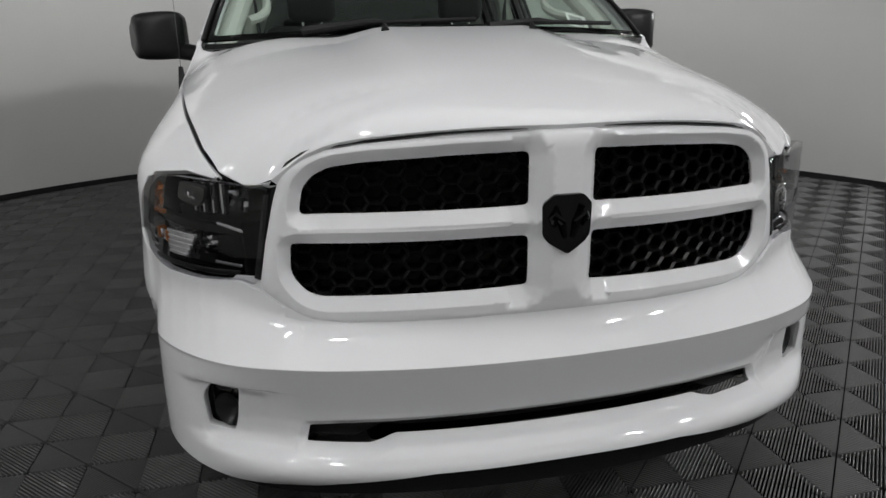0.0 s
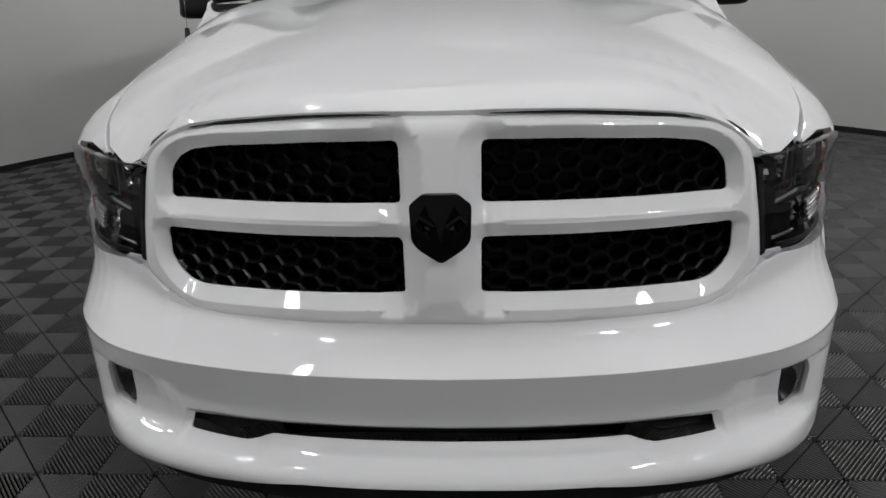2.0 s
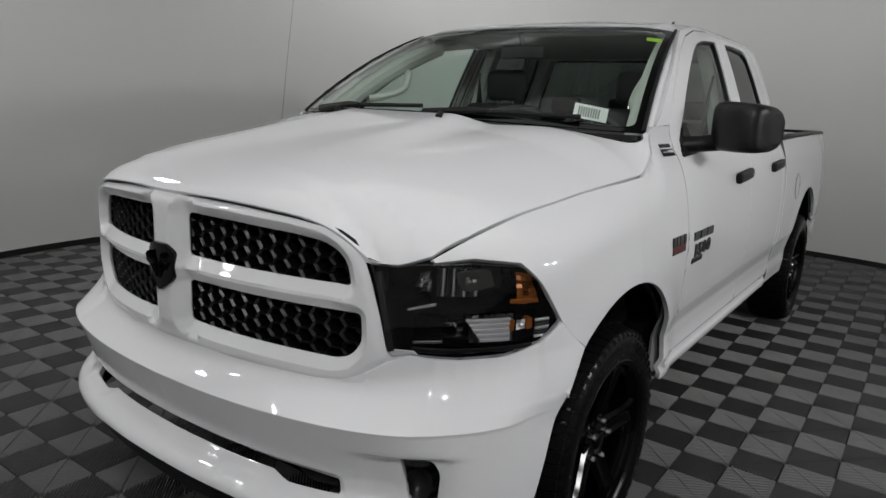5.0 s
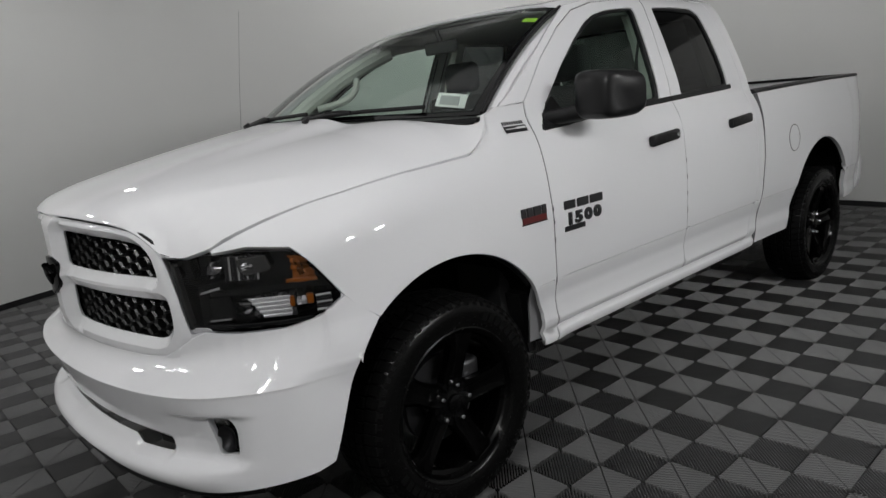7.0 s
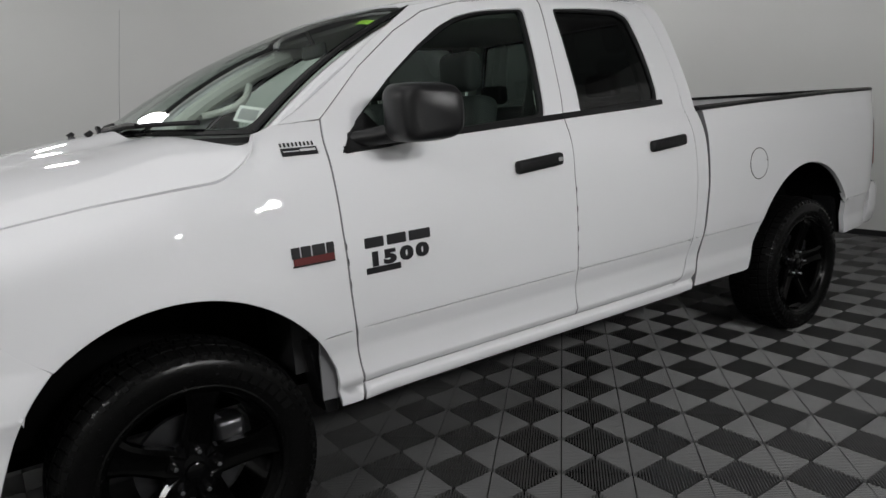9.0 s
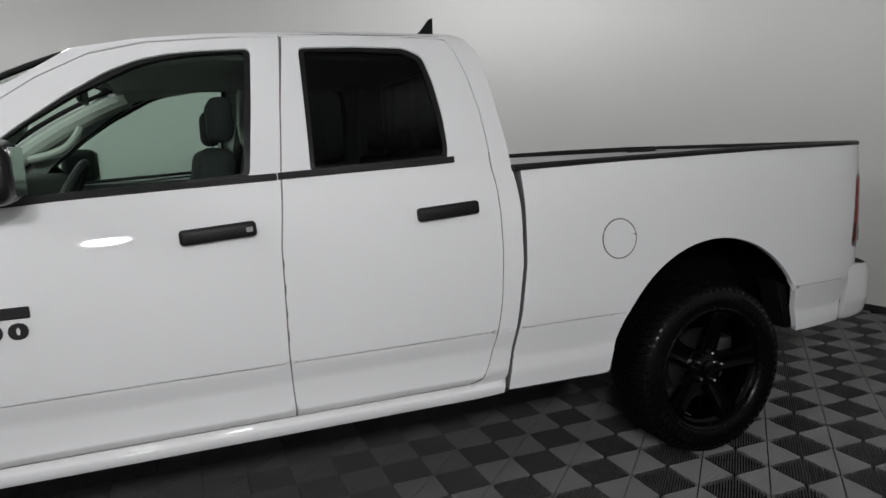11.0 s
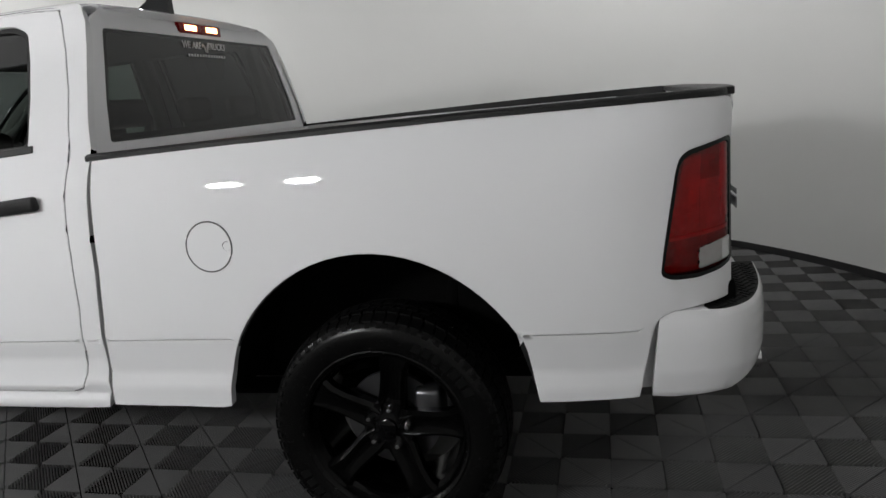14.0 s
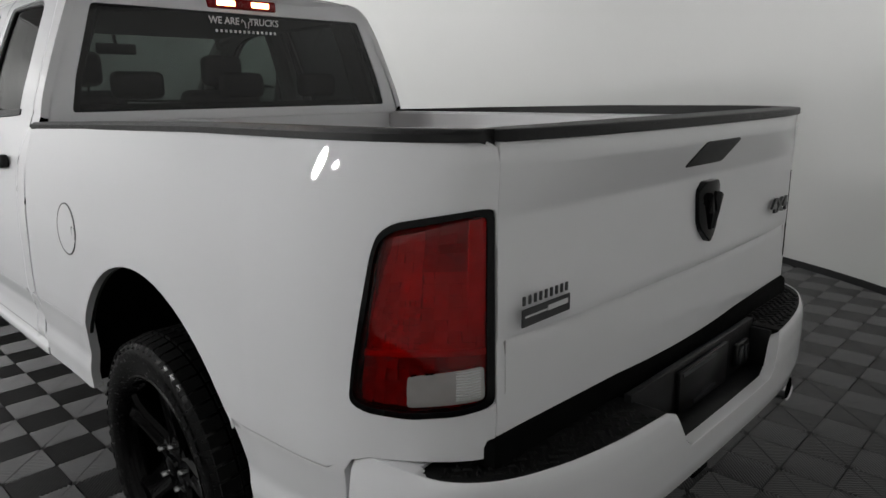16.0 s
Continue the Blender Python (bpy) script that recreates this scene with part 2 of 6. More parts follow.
def panel(name, outline, holes, fmap, mat, parent, label="", step=0.03, depth=0.018, flip=False, hole_depth=None, lip=0.0025, rows=(), extra=()):
    """A sheet over a region of two coordinates, bent by fmap(u, v) -> (x, y, z), with turned-in edges."""
    from mathutils import geometry
    loops = [resample(outline, step)] + [resample(h, step) for h in holes]
    us = [p[0] for p in outline]
    vs = [p[1] for p in outline]
    gu, gv = np.meshgrid(np.arange(min(us), max(us), step), np.arange(min(vs), max(vs), step))
    gu = gu + (np.arange(gu.shape[0]) % 2)[:, None] * step * 0.5
    gu, gv = gu.ravel(), gv.ravel()
    for v in rows:
        far = np.abs(gv - v) > 0.006
        gu, gv = gu[far], gv[far]
    for v in rows:
        line = np.arange(min(us), max(us), step)
        gu, gv = np.concatenate([gu, line]), np.concatenate([gv, np.full(len(line), v)])
    if len(extra):
        ex = np.array(extra)
        far = np.array([np.min((ex[:, 0] - u) ** 2 + (ex[:, 1] - v) ** 2) > (0.45 * step) ** 2 for u, v in zip(gu, gv)])
        gu, gv = np.concatenate([gu[far], ex[:, 0]]), np.concatenate([gv[far], ex[:, 1]])
    ok = inside(outline, gu, gv) & (edge_distance(outline, gu, gv) > (0.5 * step if not len(extra) else 0.003))
    for h in holes:
        ok &= ~inside(h, gu, gv) & (edge_distance(h, gu, gv) > (0.5 * step if not len(extra) else 0.003))
    pts, edges = [], []
    for lp in loops:
        s = len(pts)
        pts += [Vector(p) for p in lp]
        edges += [(s + i, s + (i + 1) % len(lp)) for i in range(len(lp))]
    pts += [Vector((u, v)) for u, v in zip(gu[ok], gv[ok])]
    V, E, F, _, _, _ = geometry.delaunay_2d_cdt(pts, edges, [], 0, 1e-7)
    cu = np.array([sum(V[i].x for i in f) / 3 for f in F])
    cv = np.array([sum(V[i].y for i in f) / 3 for f in F])
    keep = inside(outline, cu, cv)
    for h in holes:
        keep &= ~inside(h, cu, cv)
    F = [f for f, k in zip(F, keep) if k]
    e = 6e-4
    co, no = [], []
    for p in V:
        u, v = p.x, p.y
        a = Vector(fmap(u, v))
        du = Vector(fmap(u + e, v)) - Vector(fmap(u - e, v))
        dv = Vector(fmap(u, v + e)) - Vector(fmap(u, v - e))
        n = du.cross(dv)
        n.normalize()
        if flip:
            n = -n
        co.append(a)
        no.append(n)
    faces = []
    for f in F:
        n = (co[f[1]] - co[f[0]]).cross(co[f[2]] - co[f[0]])
        faces.append(tuple(f) if n.dot(no[f[0]] + no[f[1]] + no[f[2]]) > 0 else tuple(f[::-1]))
    half = {}
    for f in faces:
        for i in range(3):
            half[(f[i], f[(i + 1) % 3])] = 1
    rim = [(a, b) for (a, b) in half if (b, a) not in half]
    allco, loopn, allf = list(co), [], list(faces)
    for f in faces:
        loopn += [no[i] for i in f]
    hole_uv = [set((round(p[0], 5), round(p[1], 5)) for p in lp) for lp in loops[1:]]

    def dep(i):
        if hole_depth is not None:
            k = (round(V[i].x, 5), round(V[i].y, 5))
            if any(k in s for s in hole_uv):
                return hole_depth
        return depth
    nbr = {}
    for a, b in rim:
        nbr.setdefault(a, []).append((a, b))
        nbr.setdefault(b, []).append((a, b))
    out = {}
    for i, es in nbr.items():
        o = Vector((0, 0, 0))
        for a, b in es:
            o += (co[b] - co[a]).cross(no[i])
        out[i] = o.normalized() if o.length > 0 else o
    ids = {}
    for i in nbr:
        s = len(allco)
        allco += [co[i] + out[i] * lip - no[i] * lip, co[i] + out[i] * lip - no[i] * dep(i)]
        ids[i] = s
    for a, b in rim:
        allf.append((b, a, ids[a], ids[b]))
        loopn += [no[b], no[a], out[a], out[b]]
        allf.append((ids[b], ids[a], ids[a] + 1, ids[b] + 1))
        loopn += [out[b], out[a], out[a], out[b]]
    me = bpy.data.meshes.new(name)
    me.from_pydata([tuple(c) for c in allco], [], allf)
    me.polygons.foreach_set("use_smooth", [True] * len(me.polygons))
    me.normals_split_custom_set([tuple(n) for n in loopn])
    me.materials.append(mat)
    me.update()
    ob = new(name, me)
    ob.parent = parent
    if label:
        tagged(ob, label)
    return ob


def distance_field(polys, u0, u1, v0, v1, step=0.004, inner=False):
    """A quick lookup of the signed distance to the polygons' edges, negative inside them (or, with inner, outside)."""
    us, vs = np.arange(u0, u1 + step, step), np.arange(v0, v1 + step, step)
    gu, gv = np.meshgrid(us, vs)
    d = np.full(gu.size, 9.0)
    for p in polys:
        e = edge_distance(p, gu.ravel(), gv.ravel())
        e = np.where(inside(p, gu.ravel(), gv.ravel()) != inner, -e, e)
        d = np.where(np.abs(e) < np.abs(d), e, d)
    d = d.reshape(gu.shape)

    def f(u, v):
        a = min(max((u - u0) / step, 0.0), len(us) - 1.001)
        b = min(max((v - v0) / step, 0.0), len(vs) - 1.001)
        i, j = int(a), int(b)
        a, b = a - i, b - j
        return float((d[j, i] * (1 - a) + d[j, i + 1] * a) * (1 - b) + (d[j + 1, i] * (1 - a) + d[j + 1, i + 1] * a) * b)
    return f


def ring_points(poly, d, step=0.012):
    """Points along the polygon moved outwards by d."""
    r = resample(poly, step)
    n = len(r)
    area = sum(r[i][0] * r[(i + 1) % n][1] - r[(i + 1) % n][0] * r[i][1] for i in range(n))
    out = []
    for i in range(n):
        a, b = r[i - 1], r[(i + 1) % n]
        tx, ty = b[0] - a[0], b[1] - a[1]
        l = math.hypot(tx, ty) + 1e-9
        k = d if area > 0 else -d
        out.append((r[i][0] + ty / l * k, r[i][1] - tx / l * k))
    return out


def facets(fmap, corners, nu, nv, tilt, seed):
    """A patch of small tilted mirror facets between four corners of fmap's plane, as in a lamp's reflector."""
    rng = random.Random(seed)
    bm = bmesh.new()
    c = [Vector(p) for p in corners]
    for i in range(nu):
        for j in range(nv):
            q = []
            au, av = rng.uniform(-tilt, tilt), rng.uniform(-tilt, tilt)
            for du, dv in ((0, 0), (1, 0), (1, 1), (0, 1)):
                a, b = (i + du) / nu, (j + dv) / nv
                p = (c[0] * (1 - a) + c[1] * a) * (1 - b) + (c[3] * (1 - a) + c[2] * a) * b
                q.append(bm.verts.new(fmap((du - 0.5) * au + (dv - 0.5) * av)(p.x, p.y)))
            bm.faces.new(q)
    bmesh.ops.recalc_face_normals(bm, faces=bm.faces)
    return bm


def both(fn):
    """Runs fn for the driver's side (-1) and the passenger's side (1)."""
    return [fn(-1), fn(1)]


def text_bm(body, size, m, depth=0.002, spacing=1.0, offset=0.0):
    """Raised letters in Blender's own font, lying in the xy plane of m."""
    cu = bpy.data.curves.new("letters", "FONT")
    cu.body, cu.size, cu.extrude, cu.space_character = body, size, depth, spacing
    cu.align_x, cu.align_y = "CENTER", "CENTER"
    cu.resolution_u = 3
    cu.offset = offset
    ob = bpy.data.objects.new("letters", cu)
    bm = bmesh.new()
    bm.from_mesh(ob.to_mesh())
    ob.to_mesh_clear()
    bpy.data.objects.remove(ob)
    bpy.data.curves.remove(cu)
    bmesh.ops.transform(bm, matrix=m, verts=bm.verts)
    return bm


# ---- the round room ----
def ring_wall(name, r0, r1, z0, z1, mat, label, n=160):
    bm = bmesh.new()
    rings = []
    for r, z in ((r0, z0), (r0, z1), (r1, z1), (r1, z0)):
        rings.append([bm.verts.new((ROOM_X + r * math.cos(2 * math.pi * i / n), ROOM_Y + r * math.sin(2 * math.pi * i / n), z)) for i in range(n)])
    for k in range(4):
        a, b = rings[k], rings[(k + 1) % 4]
        for i in range(n):
            bm.faces.new((a[i], a[(i + 1) % n], b[(i + 1) % n], b[i]))
    bmesh.ops.recalc_face_normals(bm, faces=bm.faces)
    ob = finish(name, bm, mat, angle=0.8)
    return tagged(ob, label, "wall", kind="structure")


ring_wall("wall_round", ROOM_R, ROOM_R + 0.15, 0.0, WALL_H, WALL, "curved light grey studio wall running all round")
tagged(ring_wall("baseboard", ROOM_R - 0.012, ROOM_R - 0.001, 0.0, 0.055, BASEBOARD, "thin black strip along the wall foot"), category="baseboard")
ring_wall("trim", ROOM_R - 0.012, ROOM_R + 0.02, WALL_H + 0.001, WALL_H + 0.02, FIXTURE, "thin pale edge along the wall top")
ring_wall("wall_outer", ROOM_R + 1.2, ROOM_R + 1.3, 0.0, CEIL_H, OUTER, "plain grey building wall behind the studio wall", 64)

bm = bmesh.new()
bmesh.ops.create_circle(bm, cap_ends=True, radius=ROOM_R + 1.35, segments=96)
bmesh.ops.translate(bm, vec=(ROOM_X, ROOM_Y, CEIL_H + 0.1), verts=bm.verts)
r = bmesh.ops.extrude_face_region(bm, geom=list(bm.faces))
bmesh.ops.translate(bm, vec=(0, 0, -0.1), verts=[g for g in r["geom"] if isinstance(g, bmesh.types.BMVert)])
bmesh.ops.recalc_face_normals(bm, faces=bm.faces)
tagged(finish("ceiling", bm, CEIL), "plain grey ceiling over the studio", "ceiling", kind="structure")

bm = bmesh.new()
bmesh.ops.create_circle(bm, cap_ends=True, radius=ROOM_R + 1.35, segments=96)
bmesh.ops.translate(bm, vec=(ROOM_X, ROOM_Y, -0.0205), verts=bm.verts)
FLOOR = tagged(finish("floor", bm, TILE_BASE), "ribbed dark grey plastic tile floor in a checkered pattern", "floor", kind="structure")


# ---- lamps ----
def round_lamp(x, y, z, r, glow, aim=None):
    """A round studio lamp on a thin drop rod, out of view, aimed across the truck."""
    t = thing("unseen_lamp", "round white studio lamp, placed out of view", "lamp", look((x, y, z), aim or (1.9 + 0.5 * (x - 1.5), 0.25 * y, 0.5)), "studio lamps")
    bm = bmesh.new()
    add_lathe(bm, [(0.0, 0.16), (0.07, 0.155), (r * 0.8, 0.09), (r + 0.02, 0.03), (r + 0.02, -0.012), (r + 0.002, -0.012), (r + 0.002, 0.012)], 40)
    bmesh.ops.rotate(bm, cent=(0, 0, 0), matrix=Matrix.Rotation(radians(90), 3, "X"), verts=bm.verts)
    bmesh.ops.recalc_face_normals(bm, faces=bm.faces)
    part("housing", bm, FIXTURE, t)
    bm = bmesh.new()
    bmesh.ops.create_circle(bm, cap_ends=True, radius=r, segments=40)
    for f in bm.faces:
        if f.normal.z > 0:
            f.normal_flip()
    part("diffuser", bm, emitter("lamp_glow", (1.0, 1.0, 1.0), glow), t, "glowing white diffuser", smooth=False)
    bm = bmesh.new()
    inv = t.matrix_basis.inverted()
    add_tube(bm, [(0, 0, 0.15), tuple(inv @ Vector((x, y, CEIL_H)))], 0.012)
    part("rod", bm, FIXTURE, t)
    return t


LAMPS = [(-3.0, -2.2, 3.1, 0.13, 132), (-2.5, -2.9, 3.1, 0.13, 132), (-3.0, 1.8, 3.1, 0.11, 84), (-2.5, 2.5, 3.1, 0.11, 84), (0.8, -4.6, 2.5, 0.17, 144), (1.6, -4.65, 2.45, 0.17, 144), (-0.1, 4.0, 3.6, 0.15, 60)]
for row in LAMPS:
    round_lamp(*row)
# wall washers: unseen lamps added to brighten the walls
for x, y, ax, ay, az, glow in ((3.3, 2.0, 5.2, 3.5, 3.0, 74), (0.8, 2.0, 0.9, 4.9, 3.0, 18), (3.5, -2.5, 4.7, -4.1, 3.0, 66), (3.6, -0.2, 6.5, -0.3, 3.0, 52), (-1.4, 1.5, -1.6, 4.2, 1.4, 72)):
    t = round_lamp(x, y, 3.75, 0.20, glow, (ax, ay, az))
    # added plate blocks the rear washers' spill onto the floor
    if x > 3.0:
        part("visor", box(-0.26, 0.26, -0.232, -0.224, -0.42, 0.02, 0.0), FIXTURE, t, "flat visor added to keep the lamp off the floor", smooth=False)
# unseen round fill added overhead for soft light on the truck's front
OVERHEAD_FILL = thing("overhead_fill", "large round white fill light added unseen under the ceiling", "lamp", pose(-1.0, -0.4, CEIL_H - 0.12))
bm = bmesh.new()
add_lathe(bm, [(2.30, 0.0), (2.32, -0.012), (2.34, 0.0), (2.34, 0.115), (2.30, 0.115)], 72)
bmesh.ops.rotate(bm, cent=(0, 0, 0), matrix=Matrix.Rotation(radians(90), 3, "X"), verts=bm.verts)
bmesh.ops.recalc_face_normals(bm, faces=bm.faces)
part("rim_frame", bm, FIXTURE, OVERHEAD_FILL)
bm = bmesh.new()
bmesh.ops.create_circle(bm, cap_ends=True, radius=2.30, segments=72)
for f in bm.faces:
    if f.normal.z > 0:
        f.normal_flip()
part("diffuser", bm, emitter("fill_glow", (1.0, 1.0, 1.0), 0.72), OVERHEAD_FILL, "softly glowing white face of the added fill", smooth=False)


# ---- the pickup truck: forms ----
TRUCK = thing("pickup_truck", "white four-door pickup truck with black wheels, parked on ribbed tiles", "truck")
HUB_F, HUB_R = (0.0, 0.405), (3.577, 0.405)
lerp = np.interp

SIDE_Z = [0.30, 0.455, 0.470, 0.490, 0.510, 0.518, 0.530, 0.545, 0.565, 0.60, 0.66, 0.72, 0.736, 0.7410, 0.7416, 0.7438, 0.7444, 0.80, 1.0, 1.15, 1.25, 1.32, 1.40, 1.5, 1.7, 1.85, 1.90, 1.93, 1.95]
SIDE_Y = [0.93, 0.948, 0.962, 0.968, 0.966, 0.954, 0.953, 0.966, 0.974, 0.968, 0.968, 0.984, 0.988, 0.9885, 0.981, 0.981, 0.992, 0.996, 0.997, 0.987, 0.970, 0.945, 0.902, 0.875, 0.80, 0.735, 0.705, 0.67, 0.62]
BED_Z = [0.30, 0.50, 0.56, 0.62, 0.72, 0.736, 0.7410, 0.7416, 0.7438, 0.7444, 0.80, 1.0, 1.15, 1.25, 1.32, 1.38, 1.42]
BED_Y = [0.95, 0.965, 0.972, 0.966, 0.984, 0.988, 0.9885, 0.981, 0.981, 0.992, 0.996, 0.997, 0.988, 0.975, 0.955, 0.935, 0.925]
NOSE_X = [-0.86, -0.82, -0.76, -0.68, -0.57, -0.453, -0.3, -0.1, 0.1, 0.3]
NOSE_Y = [0.60, 0.69, 0.79, 0.875, 0.95, 1.0, 1.012, 1.008, 1.0, 0.997]
TAIL_X = [4.15, 4.3, 4.40, 4.49, 4.57, 4.63, 4.67, 4.70, 4.72]
TAIL_Y = [0.997, 0.99, 0.975, 0.948, 0.905, 0.862, 0.825, 0.785, 0.75]
SEAM_X = [-0.738, -0.641, -0.482, -0.332, -0.12, 0.11, 0.21, 0.307, 0.335, 0.40, 0.60]
SEAM_Y = [0.765, 0.805, 0.842, 0.872, 0.905, 0.935, 0.940, 0.915, 0.892, 0.885, 0.885]
SEAM_Z = [1.124, 1.167, 1.210, 1.235, 1.264, 1.284, 1.298, 1.365, 1.426, 1.455, 1.46]


def spline_table(xs, ys, n=12):
    pts = smooth_line(list(zip(xs, ys)), n)
    return [p[0] for p in pts], [p[1] for p in pts]


SEAM_D = smooth_line(list(zip(SEAM_X, SEAM_Y, SEAM_Z)), 8)
SDX, SDY, SDZ = [p[0] for p in SEAM_D], [p[1] for p in SEAM_D], [p[2] for p in SEAM_D]
SZ, SY = spline_table(SIDE_Z[17:], SIDE_Y[17:], 5)
SZ, SY = SIDE_Z[:17] + SZ, SIDE_Y[:17] + SY
BZ, BY = spline_table(BED_Z[10:], BED_Y[10:], 5)
BZ, BY = BED_Z[:10] + BZ, BED_Y[:10] + BY
NX, NY = spline_table(NOSE_X, NOSE_Y, 10)
TX, TY = spline_table(TAIL_X, TAIL_Y, 10)


def flare(x, z):
    """Swell of the body above the wheel openings."""
    f = 0.0
    for hx, hz, r0, amp in ((HUB_F[0], HUB_F[1], 0.55, 0.018), (HUB_R[0], HUB_R[1], 0.59, 0.004)):
        r = math.hypot(x - hx, z - hz)
        if z > hz - 0.1:
            f += amp * math.exp(-((r - r0) / 0.10) ** 2)
    return f


def cab_y(x, z):
    y = float(lerp(z, SZ, SY))
    if x < 0.3:
        y *= float(lerp(x, NX, NY)) / 0.997
    y += 0.018 * math.exp(-((x - 0.55) / 0.5) ** 2 - ((z - 1.0) / 0.22) ** 2)
    return y + flare(x, z)


def fender_y(x, z):
    y = cab_y(x, z)
    zs, ys = float(lerp(x, SDX, SDZ)), float(lerp(x, SDX, SDY))
    k = (z - (zs - 0.16)) / 0.16
    if k > 0 and ys < y:
        k = min(k, 1.0)
        y -= (y - ys) * k ** 2.6
    return y


def bed_y(x, z):
    y = float(lerp(z, BZ, BY))
    if x > 4.2 and z > 0.8:
        y += (0.997 - y) * min(1.0, (x - 4.2) / 0.48) ** 1.5
    if x > 4.15:
        y *= float(lerp(x, TX, TY)) / 0.997
    return y + flare(x, z)


def tuck(s):
    """How far the outer front corner is drawn in."""
    return 0.89 if s < 0 else 0.99


def tucked(x, y, z, s):
    if y <= 0.79:
        return y
    k = min(1.0, max(0.0, (0.05 - x) / 0.5)) * min(1.0, max(0.0, (z - 0.74) / 0.12))
    return y - (y - 0.79) * (1 - tuck(s)) * k


def side_map(fy, s):
    return lambda u, v: (u, s * fy(u, v), v)


def fender_map(s, d=0.0):
    def f(u, v):
        y = tucked(u, fender_y(u, v), v, s) - d
        return (u, s * y, v)
    return f


def offset_map(fy, s, d):
    return lambda u, v: (u, s * (fy(u, v) - d), v)


def arch(hub, rx, rz, a0, a1, n=26):
    return [(hub[0] + rx * math.cos(radians(a0 + (a1 - a0) * i / n)), hub[1] + rz * math.sin(radians(a0 + (a1 - a0) * i / n))) for i in range(n + 1)]


CREASE = (0.725, 0.7385, 0.7408, 0.7418, 0.7436, 0.7446, 0.7468, 0.760)
# ---- front fenders ----
ARCH_F = arch(HUB_F, 0.535, 0.562, 22, 128)      # rear foot over the top to the bumper seam
hood_seam = smooth_line(list(zip(SEAM_X[:9], SEAM_Z[:9])), 5)
door_front = [(0.575, 1.455), (0.565, 1.352), (0.560, 1.265), (0.557, 1.089), (0.563, 0.906), (0.578, 0.732), (0.592, 0.60), (0.600, 0.535)]
fender_out = ([(x, z - 0.002) for x, z in hood_seam] + [(0.40, 1.449), (0.567, 1.455)] + [(x - 0.006, z) for x, z in door_front[1:]] +
              [(0.585, 0.475), (0.505, 0.475), (0.498, 0.60)] + ARCH_F +
              [(-0.398, 0.897), (-0.436, 0.942), (-0.470, 0.99), (-0.515, 1.055), (-0.560, 1.112), (-0.66, 1.126), (-0.738, 1.116)])
both(lambda s: panel("front_fender", fender_out, [], fender_map(s), PAINT, TRUCK, flip=(s > 0), step=0.03, rows=CREASE))

# white filler added behind the bumper seam so the gap stays pale
both(lambda s: panel("fender_gap_fill", [(-0.450, 0.905), (-0.36, 0.828), (-0.328, 0.856), (-0.40, 0.925), (-0.436, 0.955)], [], fender_map(s, 0.011), PAINT, TRUCK, flip=(s > 0), step=0.05, depth=0.004))

# ---- doors ----
drip_f = [(1.755, 1.912), (1.576, 1.906), (1.294, 1.882), (1.109, 1.838), (0.951, 1.757), (0.762, 1.626), (0.575, 1.460)]
b_seam = [(1.677, 0.535), (1.663, 0.784), (1.667, 1.151), (1.690, 1.35), (1.700, 1.45), (1.722, 1.65), (1.755, 1.912)]
front_door_out = [(0.606, 0.535)] + [(x - 0.004, z) for x, z in b_seam] + drip_f[1:] + [(x + 0.004, z) for x, z in door_front[1:-1]]
front_win = [(0.625, 1.352), (0.72, 1.466), (0.878, 1.595), (1.035, 1.706), (1.16, 1.782), (1.26, 1.824), (1.36, 1.846), (1.453, 1.857), (1.646, 1.868), (1.622, 1.65), (1.590, 1.400)]
front_win_open = rounded(front_win, 0.03)
rear_win = [(1.815, 1.872), (2.041, 1.880), (2.235, 1.876), (2.305, 1.842), (2.330, 1.738), (2.345, 1.60), (2.345, 1.47), (2.335, 1.422), (1.799, 1.408)]
rear_win_open = rounded(rear_win, 0.025)
drip_r = [(1.765, 1.912), (2.0, 1.918), (2.30, 1.918), (2.415, 1.908)]
rear_edge = [(2.440, 1.87), (2.474, 1.761), (2.500, 1.62), (2.510, 1.45), (2.512, 1.323), (2.510, 1.063), (2.499, 0.871), (2.470, 0.70), (2.445, 0.61), (2.415, 0.555), (2.36, 0.535)]
rear_door_out = [(x + 0.004, z) for x, z in b_seam[:-1]] + drip_r + rear_edge


def grown(poly, d):
    cx = sum(p[0] for p in poly) / len(poly)
    cz = sum(p[1] for p in poly) / len(poly)
    return [(cx + (x - cx) * (1 + d / max(0.1, math.hypot(x - cx, z - cz))), cz + (z - cz) * (1 + d / max(0.1, math.hypot(x - cx, z - cz)))) for x, z in poly]


def handle(x0, z0, x1, z1, s, parent, keyhole):
    """A black pull handle in a shallow cup."""
    c = Vector(((x0 + x1) / 2, s * (cab_y((x0 + x1) / 2, (z0 + z1) / 2) + 0.014), (z0 + z1) / 2 + 0.012))
    a = math.atan2(z1 - z0, x1 - x0) * 0.45
    m = Matrix.Translation(c) @ Matrix.Rotation(-a, 4, "Y")
    w = math.hypot(x1 - x0, z1 - z0) / 2
    h = part("handle", box(-w, w, -0.017, 0.017, -0.026, 0.026, 0.013, 3, m), BLACK_TRIM, parent, "black plastic pull handle")
    if keyhole:
        bm = bmesh.new()
        add_box(bm, w * 0.72, w * 0.9, s * 0.017 - 0.002, s * 0.017 + 0.002, -0.009, 0.009, 0.0015, 1, m)
        part("lock_cover", bm, CHROME, h, "small bright lock")
    return h


